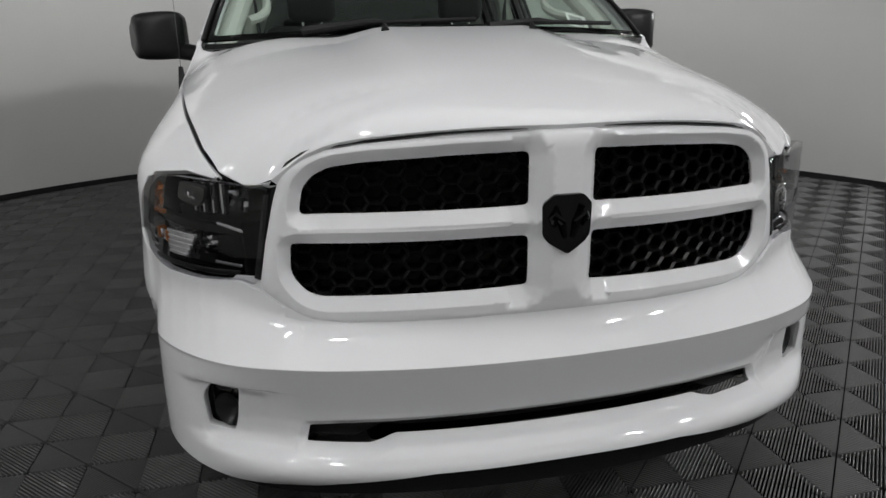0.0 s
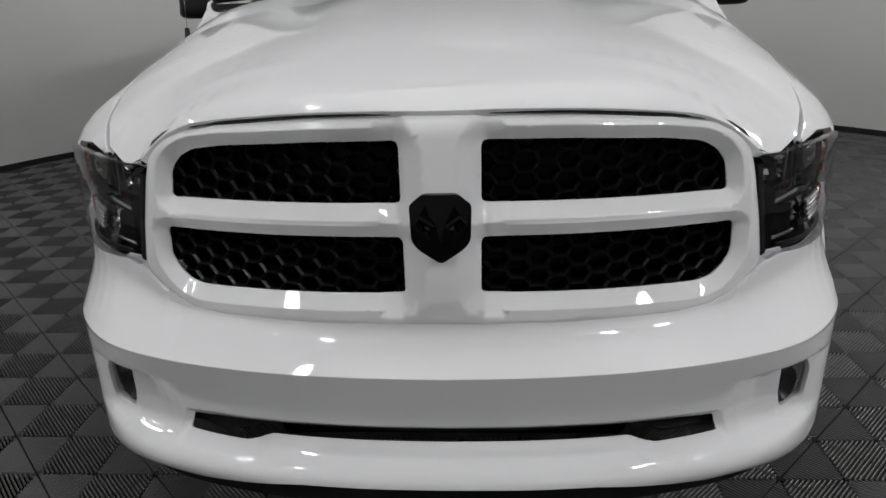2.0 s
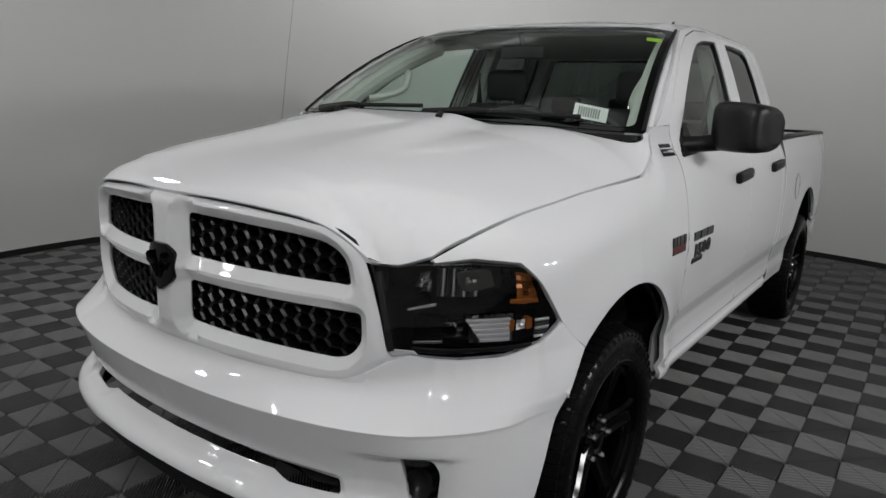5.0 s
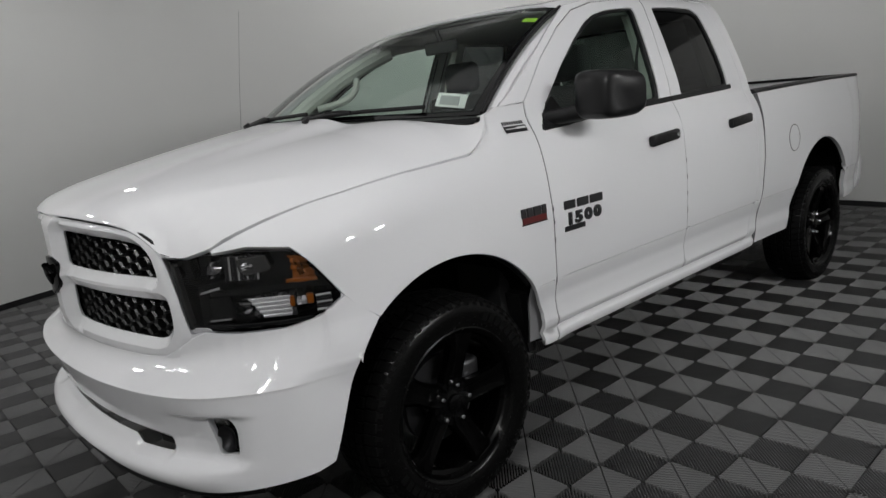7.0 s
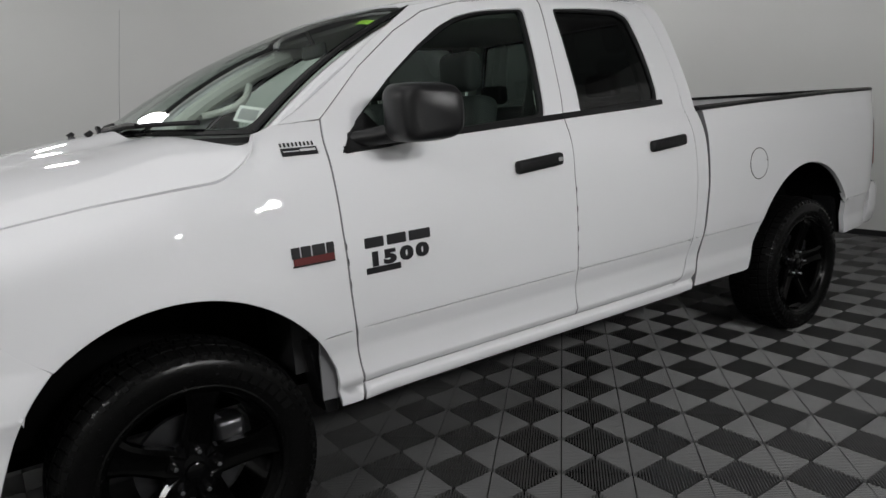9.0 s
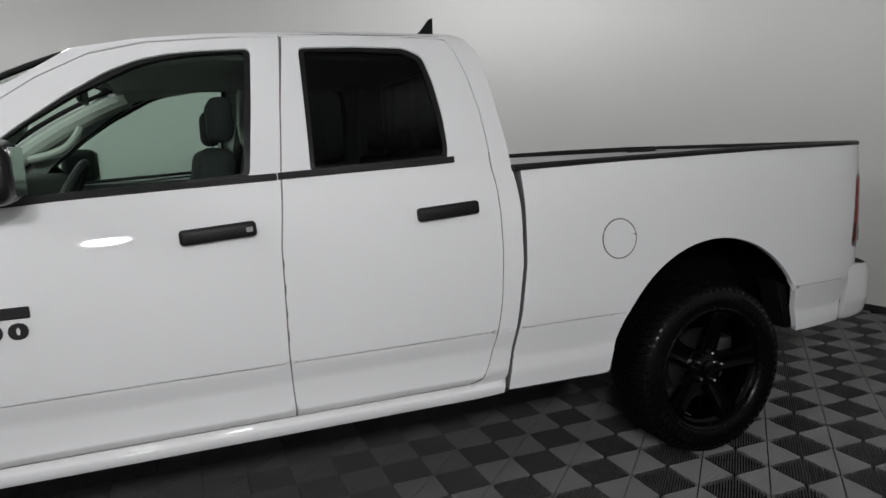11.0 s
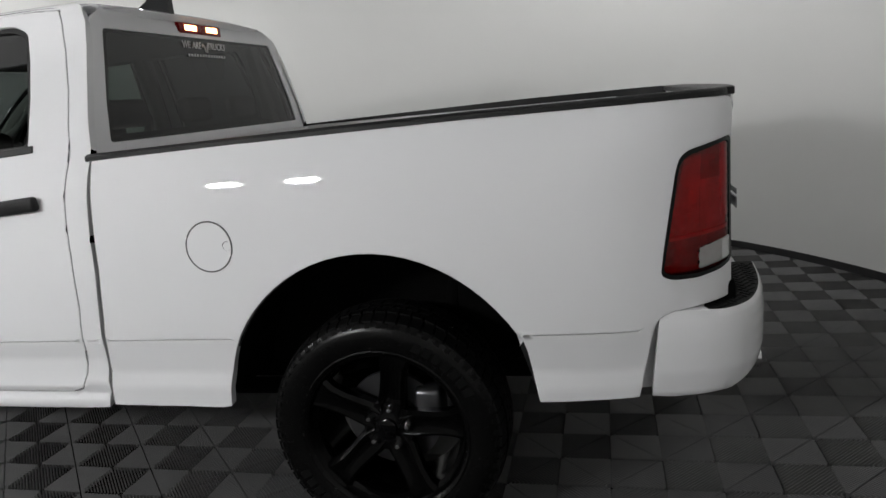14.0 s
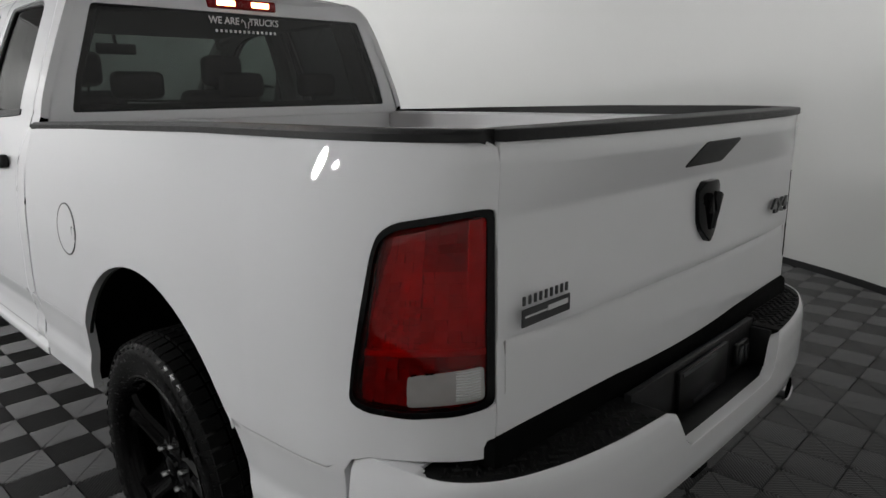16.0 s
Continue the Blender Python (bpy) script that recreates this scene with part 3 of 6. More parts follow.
def door(front, s):
    out, win, fyn = (front_door_out, front_win_open, "front_door") if front else (rear_door_out, rear_win_open, "rear_door")
    d = panel(fyn, out, [win], side_map(cab_y, s), PAINT, TRUCK, flip=(s > 0), step=0.03, hole_depth=0.03, rows=CREASE + (0.545, 0.555, 0.566, 0.6))
    # black seal frame round the opening, a little set back
    frame_in = grown(win, -0.022)
    panel("window_seal", grown(win, 0.004), [frame_in], offset_map(cab_y, s, 0.009), BLACK_TRIM, d, flip=(s > 0), step=0.03, depth=0.02)
    panel("window_glass", grown(win, -0.018), [], offset_map(cab_y, s, 0.018), GLASS if front else GLASS_DARK, d,
          "clear greenish side glass" if front else "dark tinted privacy glass", flip=(s > 0), step=0.06, depth=0.004, lip=0.0)
    # belt moulding
    bz = [(0.63, 1.343), (1.0, 1.366), (1.30, 1.378), (1.678, 1.391)] if front else [(1.684, 1.392), (1.95, 1.402), (2.20, 1.411), (2.36, 1.419)]
    belt = bz + [(x, z + 0.020) for x, z in bz[::-1]]
    panel("belt_moulding", belt, [], offset_map(cab_y, s, -0.006), BLACK_TRIM, d, "black rubber belt strip", flip=(s > 0), step=0.04, depth=0.014)
    if front:
        handle(1.340, 1.196, 1.585, 1.232, s, d, s < 0)
    else:
        handle(2.168, 1.208, 2.414, 1.244, s, d, False)
    # inner trim board
    top = 1.36 if front else 1.38
    x0, x1 = (0.64, 1.64) if front else (1.72, 2.44)
    bm = bmesh.new()
    add_box(bm, x0, x1, s * 0.80, s * 0.87, 0.55, top, 0.02)
    part("inner_panel", bm, TRIM_DARK if front else TRIM_DARK, d, "dark grey inner door board")
    return d


for sgn in (-1, 1):
    door(True, sgn)
    door(False, sgn)

# ---- cab side: pillars, rocker and rear corner ----
roof_edge = [(2.46, 1.938), (2.191, 1.944), (1.765, 1.938), (1.468, 1.918), (1.253, 1.895), (1.06, 1.860)]
a_glass_edge = [(0.86, 1.735), (0.66, 1.597), (0.50, 1.495), (0.42, 1.452)]
cab_rear = [(2.510, 0.475), (2.545, 0.64), (2.572, 0.81), (2.598, 1.0), (2.604, 1.22), (2.602, 1.40), (2.592, 1.50), (2.580, 1.62), (2.565, 1.76), (2.545, 1.86), (2.51, 1.915)]
cab_side_out = ([(0.60, 0.470), (1.5, 0.470)] + [(2.40, 0.470)] + cab_rear + roof_edge + a_glass_edge +
                [(0.567, 1.462), (0.762, 1.634), (0.951, 1.765), (1.109, 1.846), (1.294, 1.890), (1.576, 1.914), (2.30, 1.926), (2.42, 1.916)] +
                [(x + 0.008, z) for x, z in rear_edge[:-2]] + [(2.418, 0.545), (2.36, 0.527), (1.677, 0.527), (0.606, 0.527)])
both(lambda s: panel("cab_side", cab_side_out, [], side_map(cab_y, s), PAINT, TRUCK, flip=(s > 0), step=0.03, depth=0.03, rows=CREASE + (0.478, 0.490, 0.500, 0.510, 0.518)))
# sheet behind the panel gaps, grey in place of their shade
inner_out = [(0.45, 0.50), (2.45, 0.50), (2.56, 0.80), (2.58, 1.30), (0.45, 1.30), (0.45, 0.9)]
both(lambda s: panel("gap_shade_sheet", inner_out, [], offset_map(cab_y, s, 0.032), GAP_SHADE, TRUCK, flip=(s > 0), step=0.08, depth=0.01))
for s in (-1, 1):
    bm = bmesh.new()
    line = [(x, s * (cab_y(x, z) - 0.02), z) for x, z in smooth_line(drip_f[::-1] + drip_r[1:] + rear_edge[:5], 4)]
    add_tube(bm, line, 0.012, 6)
    part("door_seal", bm, SEAM, TRUCK, "black rubber door seal")
    # grey tubes near the surface draw the shade in the door gaps
    bm = bmesh.new()
    add_tube(bm, [(x, s * (cab_y(x, z) - 0.0062), z) for x, z in smooth_line(b_seam, 16)], 0.0055, 8)
    part("door_gap_shade", bm, GAP_SHADE, TRUCK, "grey line for the shade between the doors")
    bm = bmesh.new()
    add_tube(bm, [(x - 0.001, s * (min(cab_y(x, z), fender_y(x, z)) - 0.0064), z) for x, z in smooth_line(door_front, 12)], 0.0058, 8)
    part("door_gap_shade", bm, GAP_SHADE, TRUCK, "grey line for the shade before the door")
    bm = bmesh.new()
    add_tube(bm, [(x + 0.004, s * (cab_y(x, z) - 0.0085), z) for x, z in smooth_line(rear_edge[3:], 10)], 0.0062, 8)
    part("door_gap_shade", bm, GAP_SHADE, TRUCK, "grey line for the shade behind the rear door")


# sheet deep between cab and bed, its grey painted as shade
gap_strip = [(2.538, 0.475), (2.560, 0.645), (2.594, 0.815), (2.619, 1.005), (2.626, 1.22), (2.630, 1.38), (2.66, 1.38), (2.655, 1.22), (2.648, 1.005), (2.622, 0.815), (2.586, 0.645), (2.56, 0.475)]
both(lambda s: panel("bed_gap_shade", gap_strip, [], offset_map(cab_y, s, 0.05), GAP_SHADE, TRUCK, "grey sheet coloured as shade between cab and bed", flip=(s > 0), step=0.06, depth=0.2))

# ---- roof ----
def roof_z(x, y):
    c = float(lerp(x, [0.90, 1.0, 1.1, 1.25, 1.5, 1.8, 2.2, 2.45, 2.52, 2.58], [1.875, 1.898, 1.918, 1.938, 1.955, 1.966, 1.968, 1.955, 1.942, 1.915]))
    e = float(lerp(x, [0.90, 1.06, 1.253, 1.468, 1.765, 2.191, 2.46, 2.52, 2.58], [1.835, 1.874, 1.906, 1.928, 1.940, 1.946, 1.938, 1.92, 1.88]))
    u = abs(y) / 0.66
    return e + (c - e) * (1 - min(u, 1.05) ** 3) - (0.03 * max(0.0, u - 0.93) / 0.07 if u > 0.93 else 0)


def ws_top_x(y):
    return 0.955 + 0.26 * (y / 0.66) ** 2 * 0.5


roof_front = [(ws_top_x(y), y) for y in np.linspace(-0.655, 0.655, 21)]
roof_out = roof_front + [(1.5, 0.66), (2.45, 0.64), (2.53, 0.60), (2.55, 0.3), (2.55, -0.3), (2.53, -0.60), (2.45, -0.64), (1.5, -0.66)]
panel("roof", roof_out, [], lambda u, v: (u, v, roof_z(u, v)), PAINT, TRUCK, step=0.045, depth=0.03)
part("headliner", box(1.08, 2.5, -0.64, 0.64, 1.845, 1.87, 0.01), HEADLINER, TRUCK, "pale grey headliner")

# ---- windshield ----
WS_BOT = [(0.0, 0.035, 1.455), (0.25, 0.055, 1.453), (0.5, 0.12, 1.447), (0.7, 0.215, 1.44), (0.82, 0.30, 1.435), (0.875, 0.352, 1.433)]
WS_TOP = [(0.0, 0.955, 1.885), (0.2, 0.965, 1.884), (0.4, 0.995, 1.882), (0.56, 1.025, 1.878), (0.66, 1.052, 1.868), (0.708, 1.072, 1.856)]


def ws_map(u, v):
    """u from -1 to 1 across, v from 0 at the foot to 1 at the top."""
    a, s = abs(u), (1 if u >= 0 else -1)
    k = np.linspace(0, 1, len(WS_BOT))
    yb, xb, zb = (float(lerp(a, [p[0] / 0.875 for p in WS_BOT], [p[i] for p in WS_BOT])) for i in range(3))
    yt, xt, zt = (float(lerp(a, [p[0] / 0.708 for p in WS_TOP], [p[i] for p in WS_TOP])) for i in range(3))
    bow = 0.035 * 4 * v * (1 - v)
    return (xb + (xt - xb) * v - bow * 0.45, s * (yb + (yt - yb) * v), zb + (zt - zb) * v + bow)


ws_all = [(-1, 0), (1, 0), (1, 1), (-1, 1)]
ws_clear = rounded([(-0.962, 0.03), (0.962, 0.03), (0.955, 0.96), (-0.955, 0.96)], 0.04)
WINDSHIELD = panel("windshield", [(-0.96, 0.02), (0.96, 0.02), (0.96, 0.98), (-0.96, 0.98)], [], ws_map, GLASS_CLEAR, TRUCK, "large clear windshield glass", step=0.07, depth=0.004, lip=0.0, flip=True)
panel("shade_band", ws_all, [ws_clear], lambda u, v: tuple(Vector(ws_map(u, v)) - Vector((0, 0, 0.004))), BLACK_GLOSS, WINDSHIELD, "black ceramic border", step=0.05, depth=0.006, lip=0.0, flip=True)
# A pillars beside the glass
for s in (-1, 1):
    bm = bmesh.new()
    line = [Vector(ws_map(s * 0.985, v)) for v in np.linspace(0, 1, 12)]
    add_tube(bm, [(p.x + 0.03, p.y + s * 0.004, p.z - 0.036) for p in line], 0.022, 10)
    part("a_pillar", bm, PAINT, TRUCK)
    bm = bmesh.new()
    add_tube(bm, [(p.x + 0.004, p.y + s * 0.008, p.z + 0.001) for p in line], 0.008, 8)
    part("pillar_moulding", bm, BLACK_TRIM, TRUCK, "black windshield edge moulding")
    bm = bmesh.new()
    add_tube(bm, [(p.x + 0.075, p.y - s * 0.05, p.z - 0.055) for p in line], 0.045, 10)
    part("pillar_trim", bm, TRIM_GREY, TRUCK, "pale grey inner pillar trim")
    bm = bmesh.new()
    seg = [Vector(ws_map(s * 0.93, v)) for v in np.linspace(0.28, 0.62, 8)]
    grip = [(p.x + 0.15 + 0.05 * math.sin(math.pi * i / 7), p.y - s * (0.05 + 0.05 * math.sin(math.pi * i / 7)), p.z - 0.075 - 0.03 * math.sin(math.pi * i / 7)) for i, p in enumerate(seg)]
    add_tube(bm, grip, 0.02, 8)
    part("grab_handle", bm, TRIM_GREY, TRUCK, "grey grab handle on the pillar")

# ---- hood ----
HF_Y = [0.0, 0.255, 0.44, 0.53, 0.57, 0.60, 0.625, 0.645, 0.70, 0.765, 0.805, 0.842, 0.872, 0.905, 0.935, 0.94]
HF_Z = [1.243, 1.236, 1.219, 1.203, 1.188, 1.168, 1.140, 1.106, 1.107, 1.122, 1.167, 1.210, 1.235, 1.264, 1.284, 1.298]
HZY, HZZ = spline_table(HF_Y, HF_Z, 6)


def hood_front_x(y):
    y = abs(y)
    if y <= 0.64:
        return -0.985 + 0.35 * y * y
    return float(lerp(y, [0.64, 0.70, 0.765, 0.805, 0.842, 0.872, 0.905, 0.935, 0.94], [-0.8416, -0.80, -0.738, -0.641, -0.482, -0.332, -0.12, 0.11, 0.21]))


HB = [(hood_front_x(y), y, float(lerp(y, HZY, HZZ)) - 0.009 - 0.006 * max(0.0, 1 - y / 0.6)) for y in np.linspace(0.0, 0.64, 65)] + [(-0.80, 0.70, 1.098), (-0.738, 0.765, 1.118)] + [p for p in SEAM_D if p[0] > -0.72]
HBX = np.arange(-0.985, 0.345, 0.004)
HBY = np.maximum(0.03, np.interp(HBX, [p[0] for p in HB], [p[1] for p in HB]))
HBZ = np.interp(HBX, [p[0] for p in HB], [p[2] for p in HB])
soft = np.convolve(np.pad(HBZ, 9, "edge"), np.hanning(21)[1:-1] / np.hanning(21).sum(), "valid")
HBZ = np.where(HBX > -0.90, soft, HBZ)
HOOD_P = spline_table([-0.985, -0.8, -0.7, -0.4, -0.1, 0.1, 0.34], [4.6, 4.0, 3.3, 3.0, 3.9, 5.6, 6.2], 6)


def hood_z(x, y):
    """Cross-sections from the raised middle down to the edge of the hood."""
    a = abs(y)
    ys, zs = float(lerp(x, HBX, HBY)), float(lerp(x, HBX, HBZ))
    t = max(0.0, (x + 0.985) / 1.135)
    h = 0.036 * min(1.0, max(0.0, (x + 0.80) / 0.75)) ** 1.5
    zc = 1.231 + 0.251 * ((t + 0.02) ** 0.55 - 0.1163) / 0.8947 - h
    if t > 1:
        zc = 1.482 - h - 0.05 * (t - 1)
    z = zs + (zc - zs) * (1 - min(1.0, a / ys) ** float(lerp(x, HOOD_P[0], HOOD_P[1])))
    # the raised middle, its edges drawing together towards the nose
    k = (a - (0.235 + 0.03 * min(0.0, x))) / 0.20
    k = min(1.0, max(0.0, k))
    return z + h * (1 - k * k * (3 - 2 * k)) * min(1.0, (ys - a) / 0.2 if ys > a else 0.0)


hood_half = [(hood_front_x(y) + 0.004, y) for y in np.linspace(0, 0.64, 17)] + [(-0.795, 0.70), (-0.735, 0.757)]
hood_half += [(x, y - 0.009) for x, y in smooth_line(list(zip(SEAM_X[1:9], SEAM_Y[1:9])), 4)]
hood_rear = [(0.318, 0.872), (0.25, 0.76), (0.15, 0.6), (0.06, 0.4), (0.024, 0.2), (0.018, 0.0)]
half = hood_half + hood_rear
hood_out = half + [(x, -y) for x, y in half[::-1][1:-1]]
HOOD = panel("hood", hood_out, [], lambda u, v: (u, v, hood_z(u, v)), PAINT, TRUCK, "white hood with a raised middle", step=0.024, depth=0.02)
for s in (-1, 1):
    bm = bmesh.new()
    add_tube(bm, [(-0.055, s * 0.256, hood_z(-0.05, 0.256)), (-0.035, s * 0.256, hood_z(-0.03, 0.256) + 0.014)], [0.014, 0.008], 8)
    part("washer_nozzle", bm, BLACK_TRIM, HOOD, "small black washer nozzle")
    bm = bmesh.new()
    line = [(x, s * (y - 0.006), z - 0.014) for x, y, z in smooth_line(list(zip(SEAM_X[:9], SEAM_Y[:9], SEAM_Z[:9])), 5)]
    add_tube(bm, line, 0.0048, 6)
    part("hood_seal", bm, SEAM, TRUCK, "black seal under the hood edge")
bm = bmesh.new()
add_tube(bm, [(hood_front_x(y) + 0.014, y, float(lerp(abs(y), HZY, HZZ)) - 0.012) for y in np.linspace(-0.63, 0.63, 41)], 0.0055, 6)
part("front_hood_seal", bm, SEAM, TRUCK, "black seal over the grille")

# cowl and wipers at the windshield foot
cowl_half = [(0.02, 0.0), (0.03, 0.2), (0.065, 0.4), (0.15, 0.6), (0.245, 0.75), (0.31, 0.86), (0.35, 0.86), (0.27, 0.72), (0.18, 0.5), (0.12, 0.25), (0.11, 0.0)]
cowl_out = cowl_half + [(x, -y) for x, y in cowl_half[::-1][1:-1]]
COWL = panel("cowl", cowl_out, [], lambda u, v: (u, v, 1.437 - 0.02 * abs(v)), BLACK_TRIM, TRUCK, "black plastic cowl grille", step=0.05)


def wiper(y0, y1):
    bm = bmesh.new()
    p0, p1 = Vector(ws_map(y0 / 0.875, 0.0)), Vector(ws_map(y1 / 0.86, 0.035))
    pm = (p0 + p1) / 2
    up = Vector((-0.03, 0, 0.02))
    add_tube(bm, [p0 + up * 0.5, p0 * 0.6 + p1 * 0.4 + up * 1.2, pm + up * 1.1], [0.016, 0.012, 0.008], 8)
    w = part("wiper", bm, BLACK_TRIM, COWL, "black wiper arm")
    bm = bmesh.new()
    a, b = Vector(ws_map((y0 + (y1 - y0) * 0.05) / 0.87, 0.012)), Vector(ws_map((y1 + (y1 - y0) * 0.12) / 0.87, 0.045))
    add_tube(bm, [a + up * 0.55, (a + b) / 2 + up * 0.75, b + up * 0.45], 0.009, 6)
    part("blade", bm, SEAM, w)


wiper(0.52, -0.02)
wiper(-0.12, -0.62)
bm = bmesh.new()
MAST = (0.24, 0.945)
add_tube(bm, [(MAST[0], MAST[1], 1.26), (MAST[0] + 0.01, MAST[1], 1.345)], [0.016, 0.008], 10)
ANT = part("antenna_base", bm, BLACK_TRIM, TRUCK, "black antenna foot on the fender")
bm = bmesh.new()
add_tube(bm, [(MAST[0] + 0.01, MAST[1], 1.335), (MAST[0] + 0.06, MAST[1] + 0.005, 1.70), (MAST[0] + 0.12, MAST[1] + 0.01, 2.08)], [0.0010, 0.0008, 0.0007], 6)
part("mast", bm, STEEL, ANT, "thin steel antenna mast")


# ---- grille ----
OPEN_UP = [(0.086, 1.053), (0.579, 1.041), (0.566, 1.102), (0.540, 1.130), (0.505, 1.146), (0.43, 1.156), (0.25, 1.168), (0.086, 1.174)]
OPEN_LO = [(0.085, 0.860), (0.54, 0.842), (0.570, 0.850), (0.592, 0.872), (0.606, 0.898), (0.603, 0.966), (0.085, 0.981)]
GR_HALF = [(0.0, 1.226), (0.255, 1.218), (0.44, 1.201), (0.53, 1.185), (0.57, 1.170), (0.60, 1.150), (0.622, 1.125), (0.640, 1.07), (0.665, 0.97), (0.684, 0.872), (0.678, 0.853), (0.62, 0.803), (0.57, 0.783), (0.50, 0.776), (0.30, 0.784), (0.0, 0.792)]
gr_out = GR_HALF + [(-y, z) for y, z in GR_HALF[::-1][1:-1]]
openings = []
for poly in (OPEN_UP, OPEN_LO):
    r0 = grown(rounded(poly, 0.014, 3), 0.008)
    openings += [r0, [(-y, z) for y, z in r0[::-1]]]


def grille_base(y, z):
    x = -0.985 + 0.35 * y * y + 0.10 * max(0.0, 0.90 - z) + 0.45 * max(0.0, z - 1.19) ** 1.5 * 4
    return x


grille_edge = distance_field(openings, -0.70, 0.70, 0.77, 1.24)
rim_edge = distance_field([gr_out], -0.70, 0.70, 0.77, 1.24, inner=True)


def grille_x(y, z):
    x = grille_base(y, z)
    # broad bevels fall from the frame, the bars and the post to the openings
    x += 0.027 * max(0.0, 1 - grille_edge(y, z) / (0.042 if abs(y) < 0.125 else 0.030))
    x += 0.010 * max(0.0, 1 - rim_edge(y, z) / 0.018) ** 2
    # the crossbars lie a little behind the frame
    bar = max(0.0, 1 - abs(z - 1.012) / 0.045) * max(0.0, min(1.0, (abs(y) - 0.10) / 0.03)) * max(0.0, min(1.0, (0.575 - abs(y)) / 0.03))
    x += 0.008 * bar + 0.10 * bar * max(0.0, z - 1.024)
    # the centre post stands a little proud of the bars
    return x - 0.010 * max(0.0, min(1.0, (0.085 - abs(y)) / 0.02)) * max(0.0, min(1.0, (z - 0.80) / 0.05))


GRILLE = panel("grille", gr_out, openings, lambda u, v: (grille_x(u, v), u, v), PAINT, TRUCK, "white crossbar grille with black honeycomb inserts", step=0.014, depth=0.05, flip=True, hole_depth=0.012, lip=0.004, extra=[p for o in openings for d in (0.006, 0.016, 0.027, 0.031, 0.041) for p in ring_points(o, d)])

bm = bmesh.new()
add_tube(bm, [(grille_x(y, z) + 0.012, y, z) for y, z in grown(resample(gr_out, 0.02), 0.003)], 0.0042, 6, True)
part("grille_joint", bm, SEAM, GRILLE, "thin black joint round the grille")

HONEY = material("honeycomb_black", (0.003, 0.003, 0.003), 0.30, spec=0.3)


def honeycomb(poly):
    """A black mesh of flat six-sided cells filling an opening."""
    bm = bmesh.new()
    w, h, t, dp = 0.056, 0.042, 0.0042, 0.044
    ys = [p[0] for p in poly]
    zs = [p[1] for p in poly]
    gp = grown(poly, 0.034)
    row = 0
    z = min(zs) - 2 * h
    while z < max(zs) + 2 * h:
        y = min(ys) - 1.5 * w + (w * 0.75 if row % 2 else 0)
        while y < max(ys) + 2 * w:
            if inside(gp, np.array([y]), np.array([z]))[0]:
                outer, inner = [], []
                for k in range(6):
                    ang = radians(60 * k)
                    cy, cz = math.cos(ang), math.sin(ang) / 0.866
                    for lst, sc, dx in ((outer, 1.0, 0.0), (inner, 1 - 2 * t / h, 0.007)):
                        py, pz = y + cy * w / 2 * sc, z + cz * h / 2 * sc
                        lst.append((grille_base(py, pz) + 0.044 + dx, py, pz))
                vo = [bm.verts.new(p) for p in outer]
                vi = [bm.verts.new(p) for p in inner]
                vb = [bm.verts.new((p[0] + dp, p[1], p[2])) for p in inner]
                for k in range(6):
                    j = (k + 1) % 6
                    bm.faces.new((vo[k], vo[j], vi[j], vi[k]))
                    bm.faces.new((vi[k], vi[j], vb[j], vb[k]))
            y += w * 1.5
        z += h / 2
        row += 1
    bmesh.ops.recalc_face_normals(bm, faces=bm.faces)
    return bm


for o in openings:
    part("honeycomb_insert", honeycomb(o), HONEY, GRILLE, "gloss black honeycomb insert", smooth=False)
for o in (openings[0], openings[1], openings[2], openings[3]):
    panel("insert_backing", grown(o, 0.05), [], lambda u, v: (grille_base(u, v) + 0.096, u, v), SEAM, GRILLE, step=0.08, flip=True, depth=0.004, lip=0.0)

# shield-shaped front emblem, kept plain
shield = [(-0.058, 1.058), (-0.034, 1.080), (0.034, 1.080), (0.058, 1.058), (0.056, 0.990), (0.045, 0.975), (0.0, 0.947), (-0.045, 0.975), (-0.056, 0.990)]
EMBLEM = panel("emblem", rounded(shield, 0.006, 2), [], lambda u, v: (grille_base(u, v) - 0.014 - 0.010 * (1 - (u / 0.06) ** 2), u, v), BLACK_GLOSS, GRILLE, "gloss black shield emblem", step=0.012, depth=0.028, flip=True)
for s in (-1, 1):
    bm = bmesh.new()
    add_tube(bm, [(-1.007, s * 0.008, 0.985), (-1.012, s * 0.018, 1.02), (-1.012, s * 0.034, 1.048), (-1.008, s * 0.040, 1.03), (-1.004, s * 0.032, 1.012)], [0.006, 0.010, 0.012, 0.010, 0.006], 8)
    part("relief", bm, BLACK_GLOSS, EMBLEM)

FRONT_Y = [0.0, 0.57, 0.64, 0.69, 0.745, 0.79, 0.835, 0.875, 0.915, 0.95, 0.978, 1.0, 1.01]
FRONT_X = [-0.985, -0.872, -0.842, -0.815, -0.785, -0.757, -0.722, -0.68, -0.628, -0.57, -0.51, -0.446, -0.41]


def lamp_x(y):
    return float(lerp(y, FRONT_Y, FRONT_X))


# ---- front bumper ----
BH = [(-1.035, 0.0), (-1.027, 0.2), (-1.003, 0.4), (-0.955, 0.6), (-0.885, 0.76), (-0.785, 0.872), (-0.66, 0.952), (-0.52, 0.99), (-0.35, 1.008), (-0.15, 1.012)]
bh = smooth_line(BH, 8)
arc = [0.0]
for a, b in zip(bh, bh[1:]):
    arc.append(arc[-1] + math.hypot(b[0] - a[0], b[1] - a[1]))
BX, BYY = [p[0] for p in bh], [p[1] for p in bh]


def s_at_y(y):
    return float(lerp(y, BYY, arc))


def s_at_x(x):
    return float(lerp(x, BX, arc))


BD_Z = [0.38, 0.405, 0.425, 0.445, 0.462, 0.478, 0.492, 0.505, 0.54]
